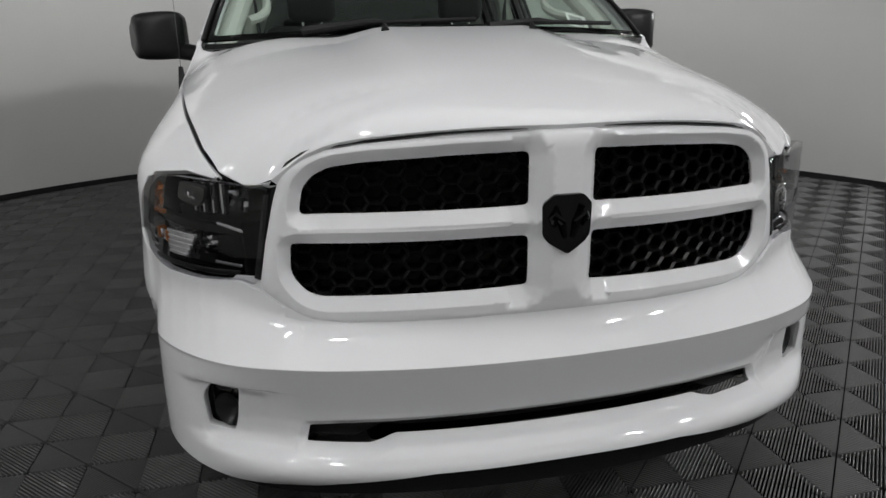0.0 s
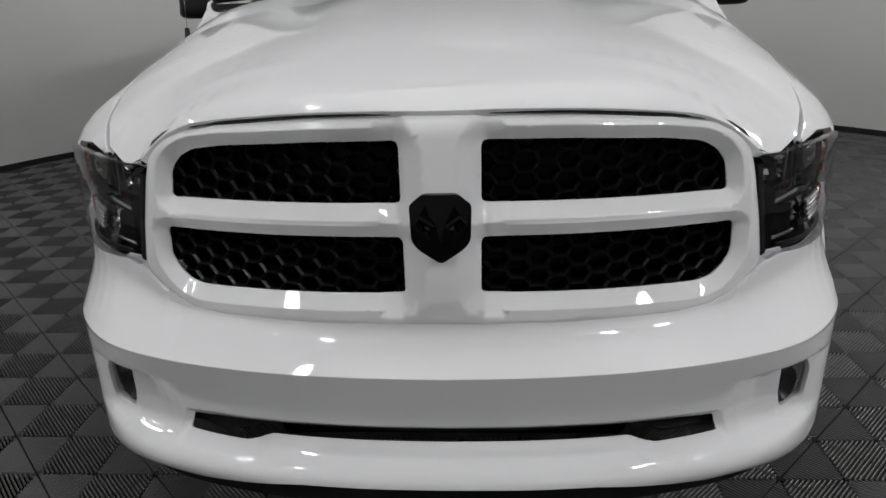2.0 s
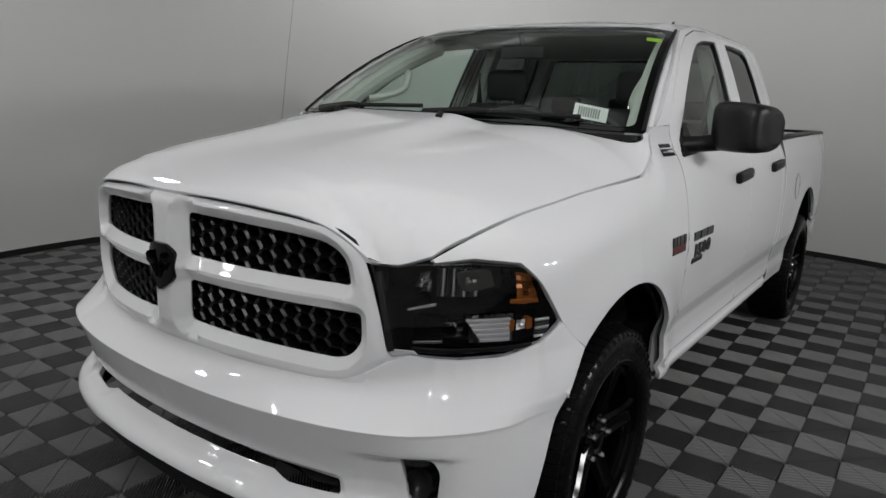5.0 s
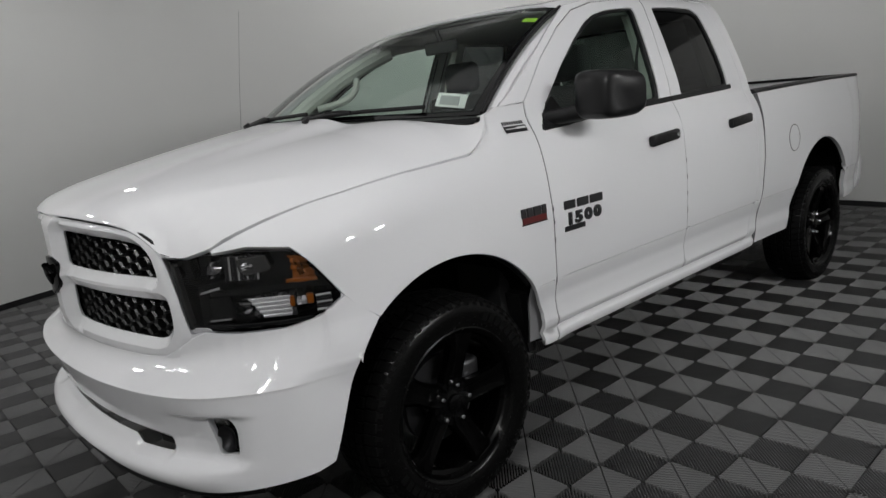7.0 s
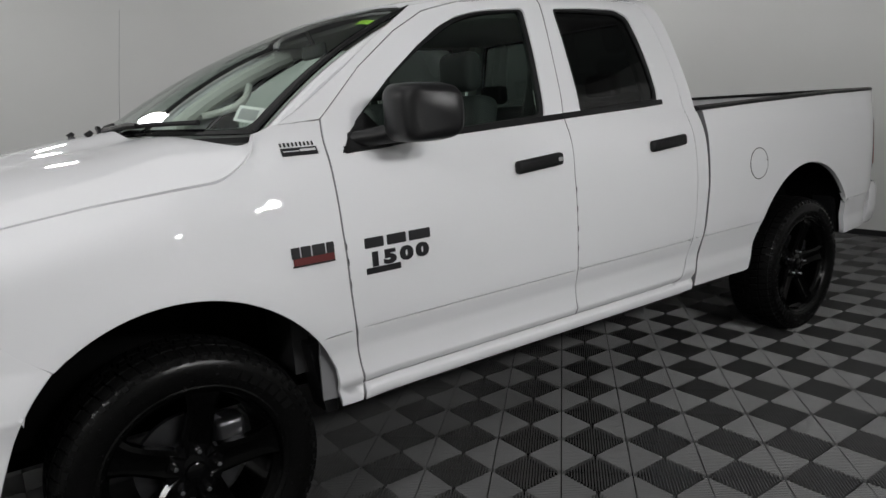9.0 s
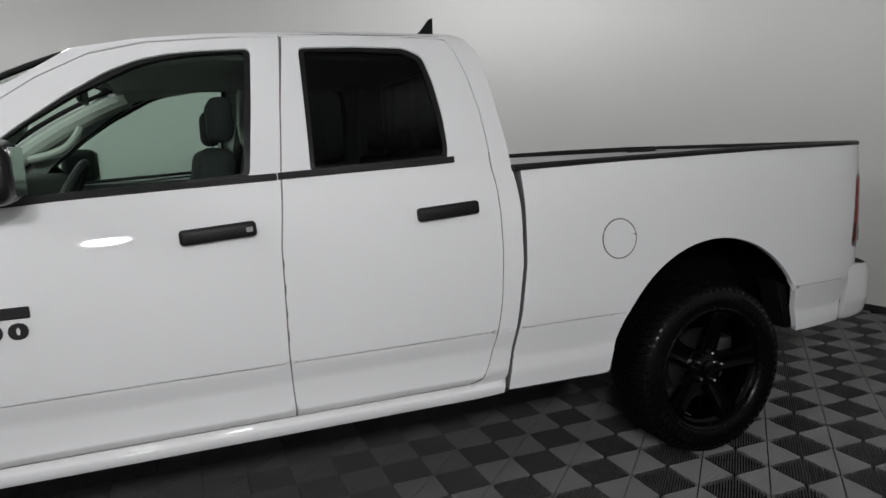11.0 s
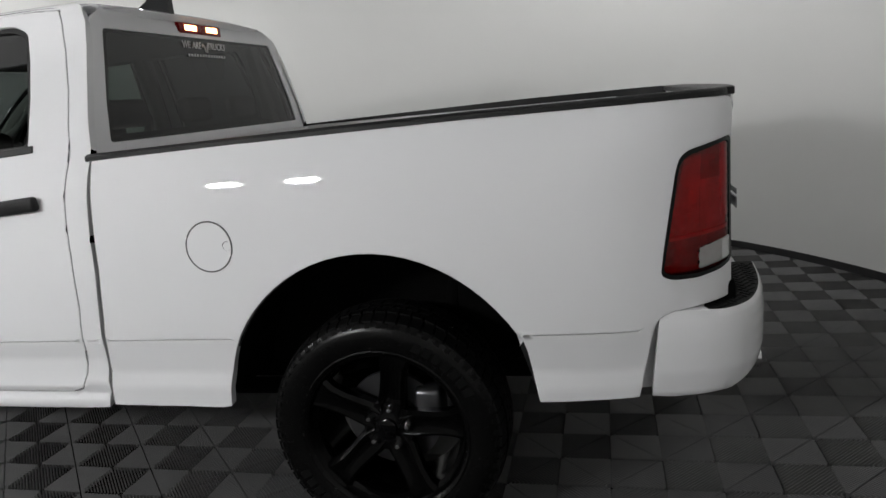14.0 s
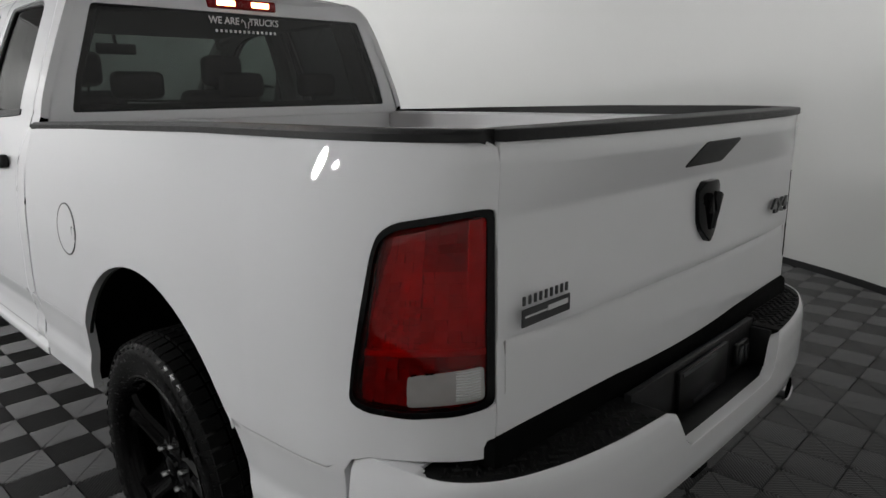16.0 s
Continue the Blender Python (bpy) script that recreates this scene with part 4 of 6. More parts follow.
BD_D = [-0.030, -0.004, 0.008, 0.008, -0.002, -0.020, -0.040, -0.050, -0.054]
BDZ, BDD = spline_table(BD_Z, BD_D, 5)


slot_half = [(0.0, 0.542), (0.30, 0.540), (0.54, 0.534), (0.620, 0.528), (0.628, 0.492), (0.47, 0.490), (0.44, 0.496), (0.41, 0.506), (0.0, 0.508)]
slot = rounded([(s_at_y(y), z) for y, z in slot_half[:-1]] + [(0.0, 0.508)] + [(-s_at_y(y), z) for y, z in slot_half[1:-1][::-1]], 0.006, 2)
slot_edge = distance_field([slot], 0.0, 0.80, 0.44, 0.62)


def bumper_map(u, v):
    a, s = abs(u), (1 if u >= 0 else -1)
    x, y = float(lerp(a, arc, BX)), float(lerp(a, arc, BYY))
    a1, a0 = min(a + 0.04, arc[-1]), max(a - 0.04, 0)
    tx, ty = float(lerp(a1, arc, BX) - lerp(a0, arc, BX)), float(lerp(a1, arc, BYY) - lerp(a0, arc, BYY))
    if a < 0.02:
        tx = 0.0
    l = math.hypot(tx, ty)
    nx, ny = -ty / l, tx / l
    d = float(lerp(v, BDZ, BDD)) if v < 0.54 else -0.054 * max(0.0, 0.705 - v) / 0.165
    if v < 0.58 and a < 0.76:
        d -= 0.014 * min(1.2, max(0.0, 1 - slot_edge(a, v) / 0.016))
    # the lower forms fade out towards the wheel, and a pocket holds the fog lamp
    k = min(1.0, max(0.0, (0.93 - a) / 0.26))
    if v < 0.70:
        d *= k
    py = 0.5 + 0.5 * math.tanh((a - 0.70) / 0.04)
    pz = 0.5 + 0.5 * math.tanh((0.632 - v) / 0.007)
    pb = 0.5 + 0.5 * math.tanh((v - 0.480) / 0.010)
    po = 0.5 + 0.5 * math.tanh((0.925 - a) / 0.04)
    d -= 0.030 * py * pz * pb * po
    x, y = x + nx * d, y + ny * d
    x0 = x
    fade = min(1.0, max(0.0, (-0.436 - x0) / 0.164))
    if v > 0.705 and fade > 0.0:
        # shelf running back to the grille and the lamps
        w = math.sin(math.pi / 2 * min(1.0, (v - 0.705) / (0.085 + 0.06 * min(1.0, max(0.0, (y - 0.6) / 0.2)))))
        xt = (-0.985 + 0.35 * y * y + 0.016) if y < 0.64 else lamp_x(y) + 0.006
        x += (xt - x) * w * fade * fade * (3 - 2 * fade)
    k = min(1.0, max(0.0, (x0 + 0.66) / 0.22)) * min(1.0, max(0.0, (v - 0.50) / 0.30))
    y += (fender_y(x, v) - y) * k * k * (3 - 2 * k)
    return (x, s * tucked(x, y, v, s), v)


tip = s_at_x(-0.436)
seamlow = s_at_x(-0.336)
bump_half = [(s_at_y(y), z) for y, z in ((0.0, 0.797), (0.30, 0.789), (0.50, 0.781), (0.57, 0.788), (0.63, 0.809), (0.69, 0.852))]
bump_half += [(s_at_y(0.735), 0.872), (s_at_y(0.84), 0.866), (s_at_y(0.93), 0.867), (s_at_y(0.97), 0.885), (s_at_x(-0.484), 0.908), (tip, 0.936), (s_at_x(-0.40), 0.897), (seamlow, 0.846)]
bump_half += [(s_at_x(x), z) for x, z in smooth_line([(-0.336, 0.846), (-0.390, 0.785), (-0.436, 0.710), (-0.482, 0.60), (-0.518, 0.50), (-0.545, 0.43)], 4)[1:]]
bump_half += [(s_at_x(-0.60), 0.415), (s_at_y(0.92), 0.405), (s_at_y(0.81), 0.396), (s_at_y(0.68), 0.391), (s_at_y(0.60), 0.398), (s_at_y(0.54), 0.412), (s_at_y(0.32), 0.436), (0.0, 0.440)]
bump_out = bump_half + [(-u, z) for u, z in bump_half[::-1][1:-1]]
fog_open = rounded([(s_at_y(0.780), 0.630), (s_at_y(0.850), 0.624), (s_at_y(0.864), 0.59), (s_at_y(0.860), 0.505), (s_at_y(0.806), 0.498)], 0.016, 3)
FBUMP = panel("front_bumper", bump_out, [slot, fog_open, [(-u, z) for u, z in fog_open[::-1]]], bumper_map, PAINT, TRUCK, "white moulded front bumper with a lower lip", step=0.016, depth=0.02, flip=True, hole_depth=0.022, rows=(0.470, 0.484, 0.620, 0.640, 0.694, 0.7035, 0.7065, 0.716), extra=[p for o in (slot, fog_open, [(-u, z) for u, z in fog_open[::-1]]) for d in (0.007, 0.015, 0.022) for p in ring_points(o, d)])
panel("air_slot", grown(slot, 0.03), [], lambda u, v: tuple(Vector(bumper_map(u, v)) + Vector((0.05, 0, 0))), SEAM, FBUMP, "black lower air slot", step=0.05, flip=True, depth=0.004)
for s in (-1, 1):
    shift = lambda d, q=s: (lambda u, v: tuple(Vector(bumper_map(u, v)) + Vector((d * 0.8, -q * d * 0.6, 0))))
    fo = [(s * u, z) for u, z in (fog_open if s > 0 else fog_open[::-1])]
    fl = panel("fog_lamp", grown(fo, 0.012), [], shift(0.045), BLACK_GLOSS, FBUMP, "clear fog lamp in a black pocket", step=0.03, flip=True, depth=0.004)
    cu, cz = s * s_at_y(0.826), 0.548
    bm = bmesh.new()
    rings = []
    for k in range(6):
        q = k / 5
        rings.append([bm.verts.new(shift(0.040 - 0.028 * q * q)(cu + 0.036 * q * math.cos(a), cz + 0.046 * q * math.sin(a))) for a in np.linspace(0, 2 * math.pi, 24, endpoint=False)])
    for k in range(5):
        for j in range(24):
            bm.faces.new((rings[k][j], rings[k][(j + 1) % 24], rings[k + 1][(j + 1) % 24], rings[k + 1][j]))
    bmesh.ops.remove_doubles(bm, verts=bm.verts, dist=1e-5)
    bmesh.ops.recalc_face_normals(bm, faces=bm.faces)
    part("reflector", bm, BOWL, fl, "dull grey reflector bowl")
    panel("lens", grown(fo, 0.004), [], shift(0.012), LAMP_GLASS, fl, "clear fog lens", step=0.03, flip=True, depth=0.003, lip=0.0)
# black lower valance under the lip
panel("valance", [(-0.95, 0.36), (0.95, 0.36), (0.95, 0.44), (-0.95, 0.44)], [], lambda u, v: (Vector(bumper_map(u, 0.43))[0] + 0.04, Vector(bumper_map(u, 0.43))[1] * 0.97, v), BLACK_TRIM, FBUMP, "black under-lip valance", step=0.06, flip=True)

# white filler added behind the grille corners to lighten their gaps
for s in (-1, 1):
    corner = [(0.56, 0.775), (0.64, 0.79), (0.70, 0.842), (0.76, 0.866), (0.74, 0.884), (0.69, 0.884), (0.62, 0.81)]
    panel("corner_gap_fill", [(s * y, z) for y, z in (corner if s > 0 else corner[::-1])], [], lambda u, v: (lamp_x(abs(u)) + 0.014, u, v), PAINT, TRUCK, step=0.03, depth=0.004, flip=True)

# ---- headlights ----
lamp_out = [(0.652, 1.098), (0.70, 1.103), (0.765, 1.112), (0.86, 1.117), (0.945, 1.104), (0.968, 1.062), (0.985, 1.0), (1.002, 0.938), (0.990, 0.913), (0.970, 0.890), (0.940, 0.876), (0.915, 0.871), (0.84, 0.872), (0.735, 0.880), (0.697, 0.868), (0.688, 0.90)]
lamp_out = rounded(lamp_out, 0.01, 2)


def lamp_map(s, d):
    def f(u, v):
        x = lamp_x(u) + 0.04 * max(0.0, v - 0.95) + d
        y = tucked(x - d, u, v, s)
        return (x, s * (y - 0.35 * d), v)
    return f


def headlight(s):
    hl = panel("headlight", grown(lamp_out, -0.002), [], lamp_map(s, 0.100), BLACK_GLOSS, TRUCK, "black smoked headlight with amber corner", step=0.03, depth=0.03, flip=(s > 0))
    panel("lens", lamp_out, [], lamp_map(s, 0.0), LAMP_GLASS, hl, "clear outer lens", step=0.025, depth=0.018, flip=(s > 0), lip=0.0)

    def bit(name, poly, d, mat, lab, step=0.02, dp=0.02):
        panel(name, poly, [], lamp_map(s, d), mat, hl, lab, step=step, depth=dp, flip=(s > 0))
    def glint(name, corners, d, mat, nu, nv, tilt, seed, lab):
        part(name, facets(lambda k: lamp_map(s, d + k), corners, nu, nv, tilt, seed), mat, hl, lab, smooth=False)

    # smoked inner boxes with a bright lower edge
    bit("inner_box", rounded([(0.722, 0.968), (0.790, 0.972), (0.800, 0.905), (0.730, 0.900)], 0.012), 0.040, BLACK_GLOSS, "black lower box")
    bit("bright_edge", [(0.722, 0.987), (0.784, 1.004), (0.784, 1.009), (0.722, 0.991)], 0.024, CHROME, "", dp=0.004)
    bit("bright_edge", [(0.738, 0.900), (0.800, 0.906), (0.800, 0.910), (0.738, 0.904)], 0.030, CHROME, "", dp=0.004)
    # reflectors
    glint("upper_reflector", [(0.722, 1.028), (0.762, 1.032), (0.762, 1.080), (0.722, 1.076)], 0.062, CHROME, 5, 4, 0.022, 3, "faceted bright reflector")
    for k in range(11):
        y0 = 0.776 + 0.0078 * k
        bit("upper_flute", [(y0, 1.018), (y0 + 0.0042, 1.018), (y0 + 0.0042, 1.090), (y0, 1.090)], 0.060 + 0.006 * (k % 3), CHROME if k % 3 == 1 else BOWL, "upright reflector flute", dp=0.012)
    bit("projector_frame", rounded([(0.818, 1.082), (0.882, 1.090), (0.892, 1.048), (0.842, 1.036), (0.826, 1.050)], 0.008), 0.046, SMOKE, "grey projector frame", dp=0.012)
    glint("projector_lens", [(0.840, 1.054), (0.860, 1.056), (0.860, 1.076), (0.840, 1.074)], 0.040, CHROME, 3, 3, 0.012, 5, "small bright lens")
    glint("lower_reflector", [(0.800, 0.918), (0.836, 0.918), (0.836, 0.964), (0.800, 0.964)], 0.058, CHROME, 3, 4, 0.020, 7, "faceted bright reflector")
    glint("lower_reflector", [(0.742, 0.925), (0.758, 0.925), (0.758, 0.958), (0.742, 0.958)], 0.050, CHROME, 2, 3, 0.016, 8, "")
    bit("divider", [(0.69, 0.990), (0.965, 1.000), (0.965, 0.984), (0.69, 0.974)], 0.044, BLACK_GLOSS, "")
    glint("amber_reflector", [(0.936, 1.000), (0.968, 0.998), (0.952, 1.076), (0.928, 1.086)], 0.036, AMBER, 3, 8, 0.010, 11, "amber side reflector")
    bit("amber_bar", [(0.926, 1.004), (0.962, 1.001), (0.961, 1.009), (0.927, 1.012)], 0.026, AMBER, "", dp=0.006)
    for k in range(9):
        z = 0.906 + 0.0068 * k
        y0 = 0.878 - 0.0036 * k
        bit("reflector_rib", [(y0, z), (0.928, z - 0.002), (0.928, z + 0.0022), (y0, z + 0.0042)], 0.030 + 0.004 * (k % 2), CLEARRIB, "bright ribbed reflector", dp=0.008)
    glint("rib_backing", [(0.852, 0.900), (0.930, 0.896), (0.930, 0.972), (0.846, 0.972)], 0.048, BOWL, 8, 6, 0.012, 13, "")
    for y0, y1 in ((0.929, 0.934), (0.955, 0.962)):
        bit("amber_bulb", rounded([(y0, 0.958), (y1, 0.957), (y1, 0.930), (y0, 0.931)], 0.003), 0.028, AMBER, "amber turn signal bulb")
    glint("bulb_neck", [(0.937, 0.930), (0.951, 0.930), (0.951, 0.956), (0.937, 0.956)], 0.034, CLEARRIB, 2, 5, 0.006, 17, "")
    for k in range(7):
        z = 0.905 + 0.0075 * k
        bit("corner_rib", [(0.968, z), (0.986, z - 0.001), (0.986, z + 0.0018), (0.968, z + 0.003)], 0.020 + 0.003 * (k % 2), BOWL if k % 3 else CLEARRIB, "clear ribbed corner reflector", dp=0.006)
    bit("lower_sill", [(0.74, 0.884), (0.965, 0.882), (0.965, 0.889), (0.74, 0.892)], 0.016, BLACK_SATIN, "", dp=0.006)
    bit("inner_moulding", [(0.653, 1.083), (0.662, 1.083), (0.700, 0.884), (0.690, 0.880)], 0.008, STRIP, "glossy dark inner moulding")


both(headlight)

def bed_map(s, d):
    """Bed side skin; its top rear corner runs out to meet the tailgate lip."""
    def f(u, v):
        k = min(1.0, max(0.0, (u - 4.45) / 0.25))
        x = u + float(lerp(v, [1.26, 1.36, 1.42], [-0.018, -0.013, -0.030])) * k * k
        return (x, s * (bed_y(u, v) - d), v)
    return f


# ---- bed ----
ARCH_R = arch(HUB_R, 0.565, 0.617, 172, 33)
bed_front = [(2.629, 1.370), (2.626, 1.22), (2.619, 1.005), (2.594, 0.815), (2.560, 0.645), (2.537, 0.485)]
tl_out = [(4.466, 0.902), (4.476, 0.98), (4.497, 1.10), (4.516, 1.200), (4.529, 1.238), (4.556, 1.257), (4.620, 1.269), (4.703, 1.284), (4.705, 0.902), (4.66, 0.888), (4.58, 0.880), (4.50, 0.886)]
bed_out = (bed_front + [(2.98, 0.482), (3.012, 0.486)] + ARCH_R + [(4.062, 0.724), (4.072, 0.690), (4.098, 0.515), (4.395, 0.525), (4.425, 0.66), (4.442, 0.750), (4.462, 0.780), (4.50, 0.7935), (4.56, 0.796), (4.702, 0.798)] +
           [(4.704, 1.386), (4.694, 1.396), (4.49, 1.396), (3.9, 1.396), (3.19, 1.385)])
both(lambda s: panel("bed_side", bed_out, [[(x, z) for x, z in rounded(tl_out, 0.015, 3)]], bed_map(s, 0.0), PAINT, TRUCK, flip=(s > 0), step=0.03, depth=0.03, rows=CREASE))
for s in (-1, 1):
    rail = [(2.60, 1.382), (3.19, 1.394), (3.9, 1.406), (4.49, 1.407), (4.668, 1.405)]
    bm = bmesh.new()
    prev = None
    for x in list(np.arange(2.60, 4.40, 0.12)) + [4.45, 4.52, 4.58, 4.62, 4.65, 4.672]:
        z = float(lerp(x, [p[0] for p in rail], [p[1] for p in rail]))
        o = bed_y(x + 0.012 * max(0.0, x - 4.4) / 0.27, 1.40)
        ring = [bm.verts.new((x, s * (o + 0.004), z - 0.010)), bm.verts.new((x, s * (o + 0.004), z + 0.004)), bm.verts.new((x, s * (o - 0.010), z + 0.012)), bm.verts.new((x, s * (o - 0.065), z + 0.012)), bm.verts.new((x, s * (o - 0.075), z - 0.03))]
        if prev:
            for k in range(4):
                bm.faces.new((prev[k], prev[k + 1], ring[k + 1], ring[k]))
        else:
            bm.faces.new(ring)
        prev = ring
    bm.faces.new(prev)
    bmesh.ops.recalc_face_normals(bm, faces=bm.faces)
    part("rail_cap", bm, BLACK_TRIM, TRUCK, "black plastic bed rail cap", angle=0.9)
    bm = bmesh.new()
    add_box(bm, 2.64, 4.66, s * 0.76 - 0.012, s * 0.76 + 0.012, 1.075, 1.38, 0.006)
    part("bed_wall", bm, BEDLINER, TRUCK, "inner wall of the cargo bed")
    bm = bmesh.new()
    add_box(bm, 2.66, 4.40, s * 0.835 - 0.065, s * 0.835 + 0.03, 1.36, 1.385, 0.004)
    part("bed_ledge", bm, BEDLINER, TRUCK)
    bm = bmesh.new()
    add_box(bm, 2.66, 4.64, s * 0.66 - 0.10, s * 0.66 + 0.10, 1.05, 1.075, 0.008)
    part("wheel_house", bm, BEDLINER, TRUCK)
part("bed_front_wall", box(2.645, 2.675, -0.82, 0.82, 0.88, 1.385, 0.006), BEDLINER, TRUCK, "front wall of the cargo bed")
part("bed_floor", box(2.65, 4.68, -0.57, 0.57, 0.84, 0.87, 0.0), BEDLINER, TRUCK, "cargo bed floor")

# strip along the bed's front edge, coloured grey for the gap's shade
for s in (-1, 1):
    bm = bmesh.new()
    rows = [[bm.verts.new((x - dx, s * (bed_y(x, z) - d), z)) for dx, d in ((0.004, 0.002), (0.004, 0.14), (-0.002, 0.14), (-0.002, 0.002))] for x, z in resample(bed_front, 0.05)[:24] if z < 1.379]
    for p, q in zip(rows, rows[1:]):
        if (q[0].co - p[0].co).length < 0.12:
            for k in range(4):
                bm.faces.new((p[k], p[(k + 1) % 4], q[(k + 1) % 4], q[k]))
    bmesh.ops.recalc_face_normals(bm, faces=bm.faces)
    part("bed_edge_shade", bm, GAP_SHADE, TRUCK, "front edge of the bed side, painted in gap shade")

# fuel door: a thin round cut in the driver's bed side
bm = bmesh.new()
add_tube(bm, [(3.055 + 0.083 * math.cos(a), -bed_y(3.055, 1.065 + 0.083 * math.sin(a)) - 0.0005, 1.065 + 0.083 * math.sin(a)) for a in np.linspace(0, 2 * math.pi, 40, endpoint=False)], 0.0028, 6, True)
FUEL = part("fuel_door", bm, material("gap_grey", (0.10, 0.10, 0.10), 0.6), TRUCK, "round white fuel door with a finger notch")
panel("fuel_disc", [(3.055 + 0.080 * math.cos(a), 1.065 + 0.080 * math.sin(a)) for a in np.linspace(0, 2 * math.pi, 32, endpoint=False)], [], offset_map(bed_y, -1, -0.002), PAINT, FUEL, step=0.03, depth=0.003)
bm = bmesh.new()
add_lathe(bm, [(0.0, 0.004), (0.008, 0.003), (0.013, 0.0), (0.016, -0.003)], 16)
bmesh.ops.transform(bm, matrix=Matrix.Translation((3.122, -bed_y(3.12, 1.066) - 0.0, 1.066)), verts=bm.verts)
part("finger_notch", bm, STEEL, FUEL, "small dark finger notch")

# ---- tail lights ----
def taillight(s):
    t = panel("tail_light", grown(rounded(tl_out, 0.015, 3), -0.004), [], bed_map(s, 0.030), RED_DARK, TRUCK, "red tail light in a black surround", step=0.03, depth=0.05, flip=(s > 0))
    rim = rounded(tl_out, 0.018, 3)
    panel("surround", grown(rim, -0.003), [grown(rim, -0.015)], bed_map(s, -0.002), BLACK_GLOSS, t, "black bezel", step=0.03, depth=0.03, flip=(s > 0), lip=0.001)
    lens = grown(rim, -0.013)
    lens_field = distance_field([lens], 4.44, 4.73, 0.86, 1.31, inner=True)

    def dome(u, v):
        x, y, z = bed_map(s, 0.0)(u, v)
        k = 0.009 * (1 - max(0.0, 1 - lens_field(u, v) / 0.03) ** 2) - 0.003
        return (x + 0.6 * k, y + s * k, z)
    panel("red_lens", lens, [], dome, RED_GLASS, t, "glossy clear red lens", step=0.014, depth=0.012, flip=(s > 0), lip=0.0)

    def deep(k):
        return bed_map(s, 0.018 + k)

    def glint(name, c, mat, nu, nv, tilt, seed, lab=""):
        part(name, facets(deep, c, nu, nv, tilt, seed), mat, t, lab, smooth=False)
    glint("upper_cell", [(4.512, 1.106), (4.590, 1.112), (4.598, 1.240), (4.545, 1.228)], RED_CELL, 4, 7, 0.004, 21, "pale upper reflector")
    glint("middle_cell", [(4.492, 1.000), (4.588, 1.006), (4.590, 1.112), (4.512, 1.106)], RED_CELL, 9, 9, 0.004, 22, "gridded reflector")
    glint("lamp_cell", [(4.588, 1.006), (4.694, 1.010), (4.694, 1.168), (4.594, 1.165)], RED_CELL, 5, 7, 0.006, 23, "bright lamp reflector")
    glint("dark_cell", [(4.594, 1.165), (4.694, 1.168), (4.694, 1.262), (4.598, 1.244)], RED_DARK, 4, 5, 0.006, 24, "dim upper cell")
    glint("lower_cell", [(4.480, 0.905), (4.694, 0.900), (4.694, 1.010), (4.492, 1.000)], RED_DARK, 10, 4, 0.006, 25, "dark lower band")
    panel("side_strip", [(4.666, 1.045), (4.686, 1.045), (4.688, 1.262), (4.668, 1.258)], [], bed_map(s, 0.010), RED_CELL, t, step=0.03, depth=0.006, flip=(s > 0))
    panel("cross_ridge", [(4.496, 1.002), (4.690, 1.010), (4.690, 1.018), (4.497, 1.010)], [], bed_map(s, 0.008), RED_CELL, t, "bright ridge across the lens", step=0.03, depth=0.010, flip=(s > 0))
    rev = rounded([(4.580, 0.972), (4.690, 0.988), (4.691, 0.922), (4.578, 0.910)], 0.008, 3)
    r = panel("reverse_lens", rev, [], lambda u, v: tuple(Vector(dome(u, v)) + Vector((0.001, s * 0.002, 0))), CLEAR_LENS, t, "clear reverse lamp lens", step=0.014, depth=0.010, flip=(s > 0), lip=0.001)
    for k in range(11):
        z = 0.924 + 0.0054 * k
        panel("lens_rib", [(4.655, z), (4.687, z + 0.003), (4.687, z + 0.0056), (4.655, z + 0.0026)], [], lambda u, v: tuple(Vector(dome(u, v)) + Vector((0.003, s * 0.004, 0))), CLEARRIB, r, step=0.03, depth=0.003, flip=(s > 0), lip=0.0)


both(taillight)


# ---- tailgate ----
TGZ = [0.79, 0.90, 1.00, 1.025, 1.030, 1.05, 1.20, 1.262, 1.268, 1.350, 1.358, 1.40, 1.425]
TGX = [4.698, 4.699, 4.698, 4.690, 4.715, 4.713, 4.707, 4.706, 4.708, 4.744, 4.747, 4.740, 4.732]


def gate_map(u, v):
    k = 1 - 0.25 * (u / 0.78) ** 4
    x0 = float(lerp(v, TGZ, TGX))
    x0 = 4.706 + (x0 - 4.706) * (1 - 0.92 * abs(u / 0.78) ** 5)
    return (x0 - 0.022 * (u / 0.78) ** 2, u, v)


gate_out = rounded([(-0.773, 0.795), (0.773, 0.795), (0.773, 1.402), (-0.773, 1.402)], 0.012, 2)
GATE = panel("tailgate", gate_out, [], gate_map, PAINT, TRUCK, "white tailgate with a top spoiler lip", step=0.02, depth=0.05, rows=(1.024, 1.0305, 1.262, 1.268, 1.350, 1.358))
cap_line = [(gate_map(y, 1.405)[0] + 0.004, y) for y in np.linspace(-0.770, 0.770, 25)]
panel("gate_cap", cap_line + [(4.632, 0.770), (4.632, -0.770)], [], lambda u, v: (u, v, 1.417), BLACK_TRIM, GATE, "black cap on the tailgate edge", step=0.05, depth=0.022, lip=0.004)
part("gate_inner", box(4.64, 4.66, -0.77, 0.77, 0.86, 1.40, 0.004), BEDLINER, GATE)
# black box set in each tailgate gap in place of its shade
for s in (-1, 1):
    part("gate_gap_shade", box(4.60, 4.676, s * 0.780 - 0.007, s * 0.780 + 0.007, 0.80, 1.39), SEAM, TRUCK, "black strip for the shade beside the tailgate")
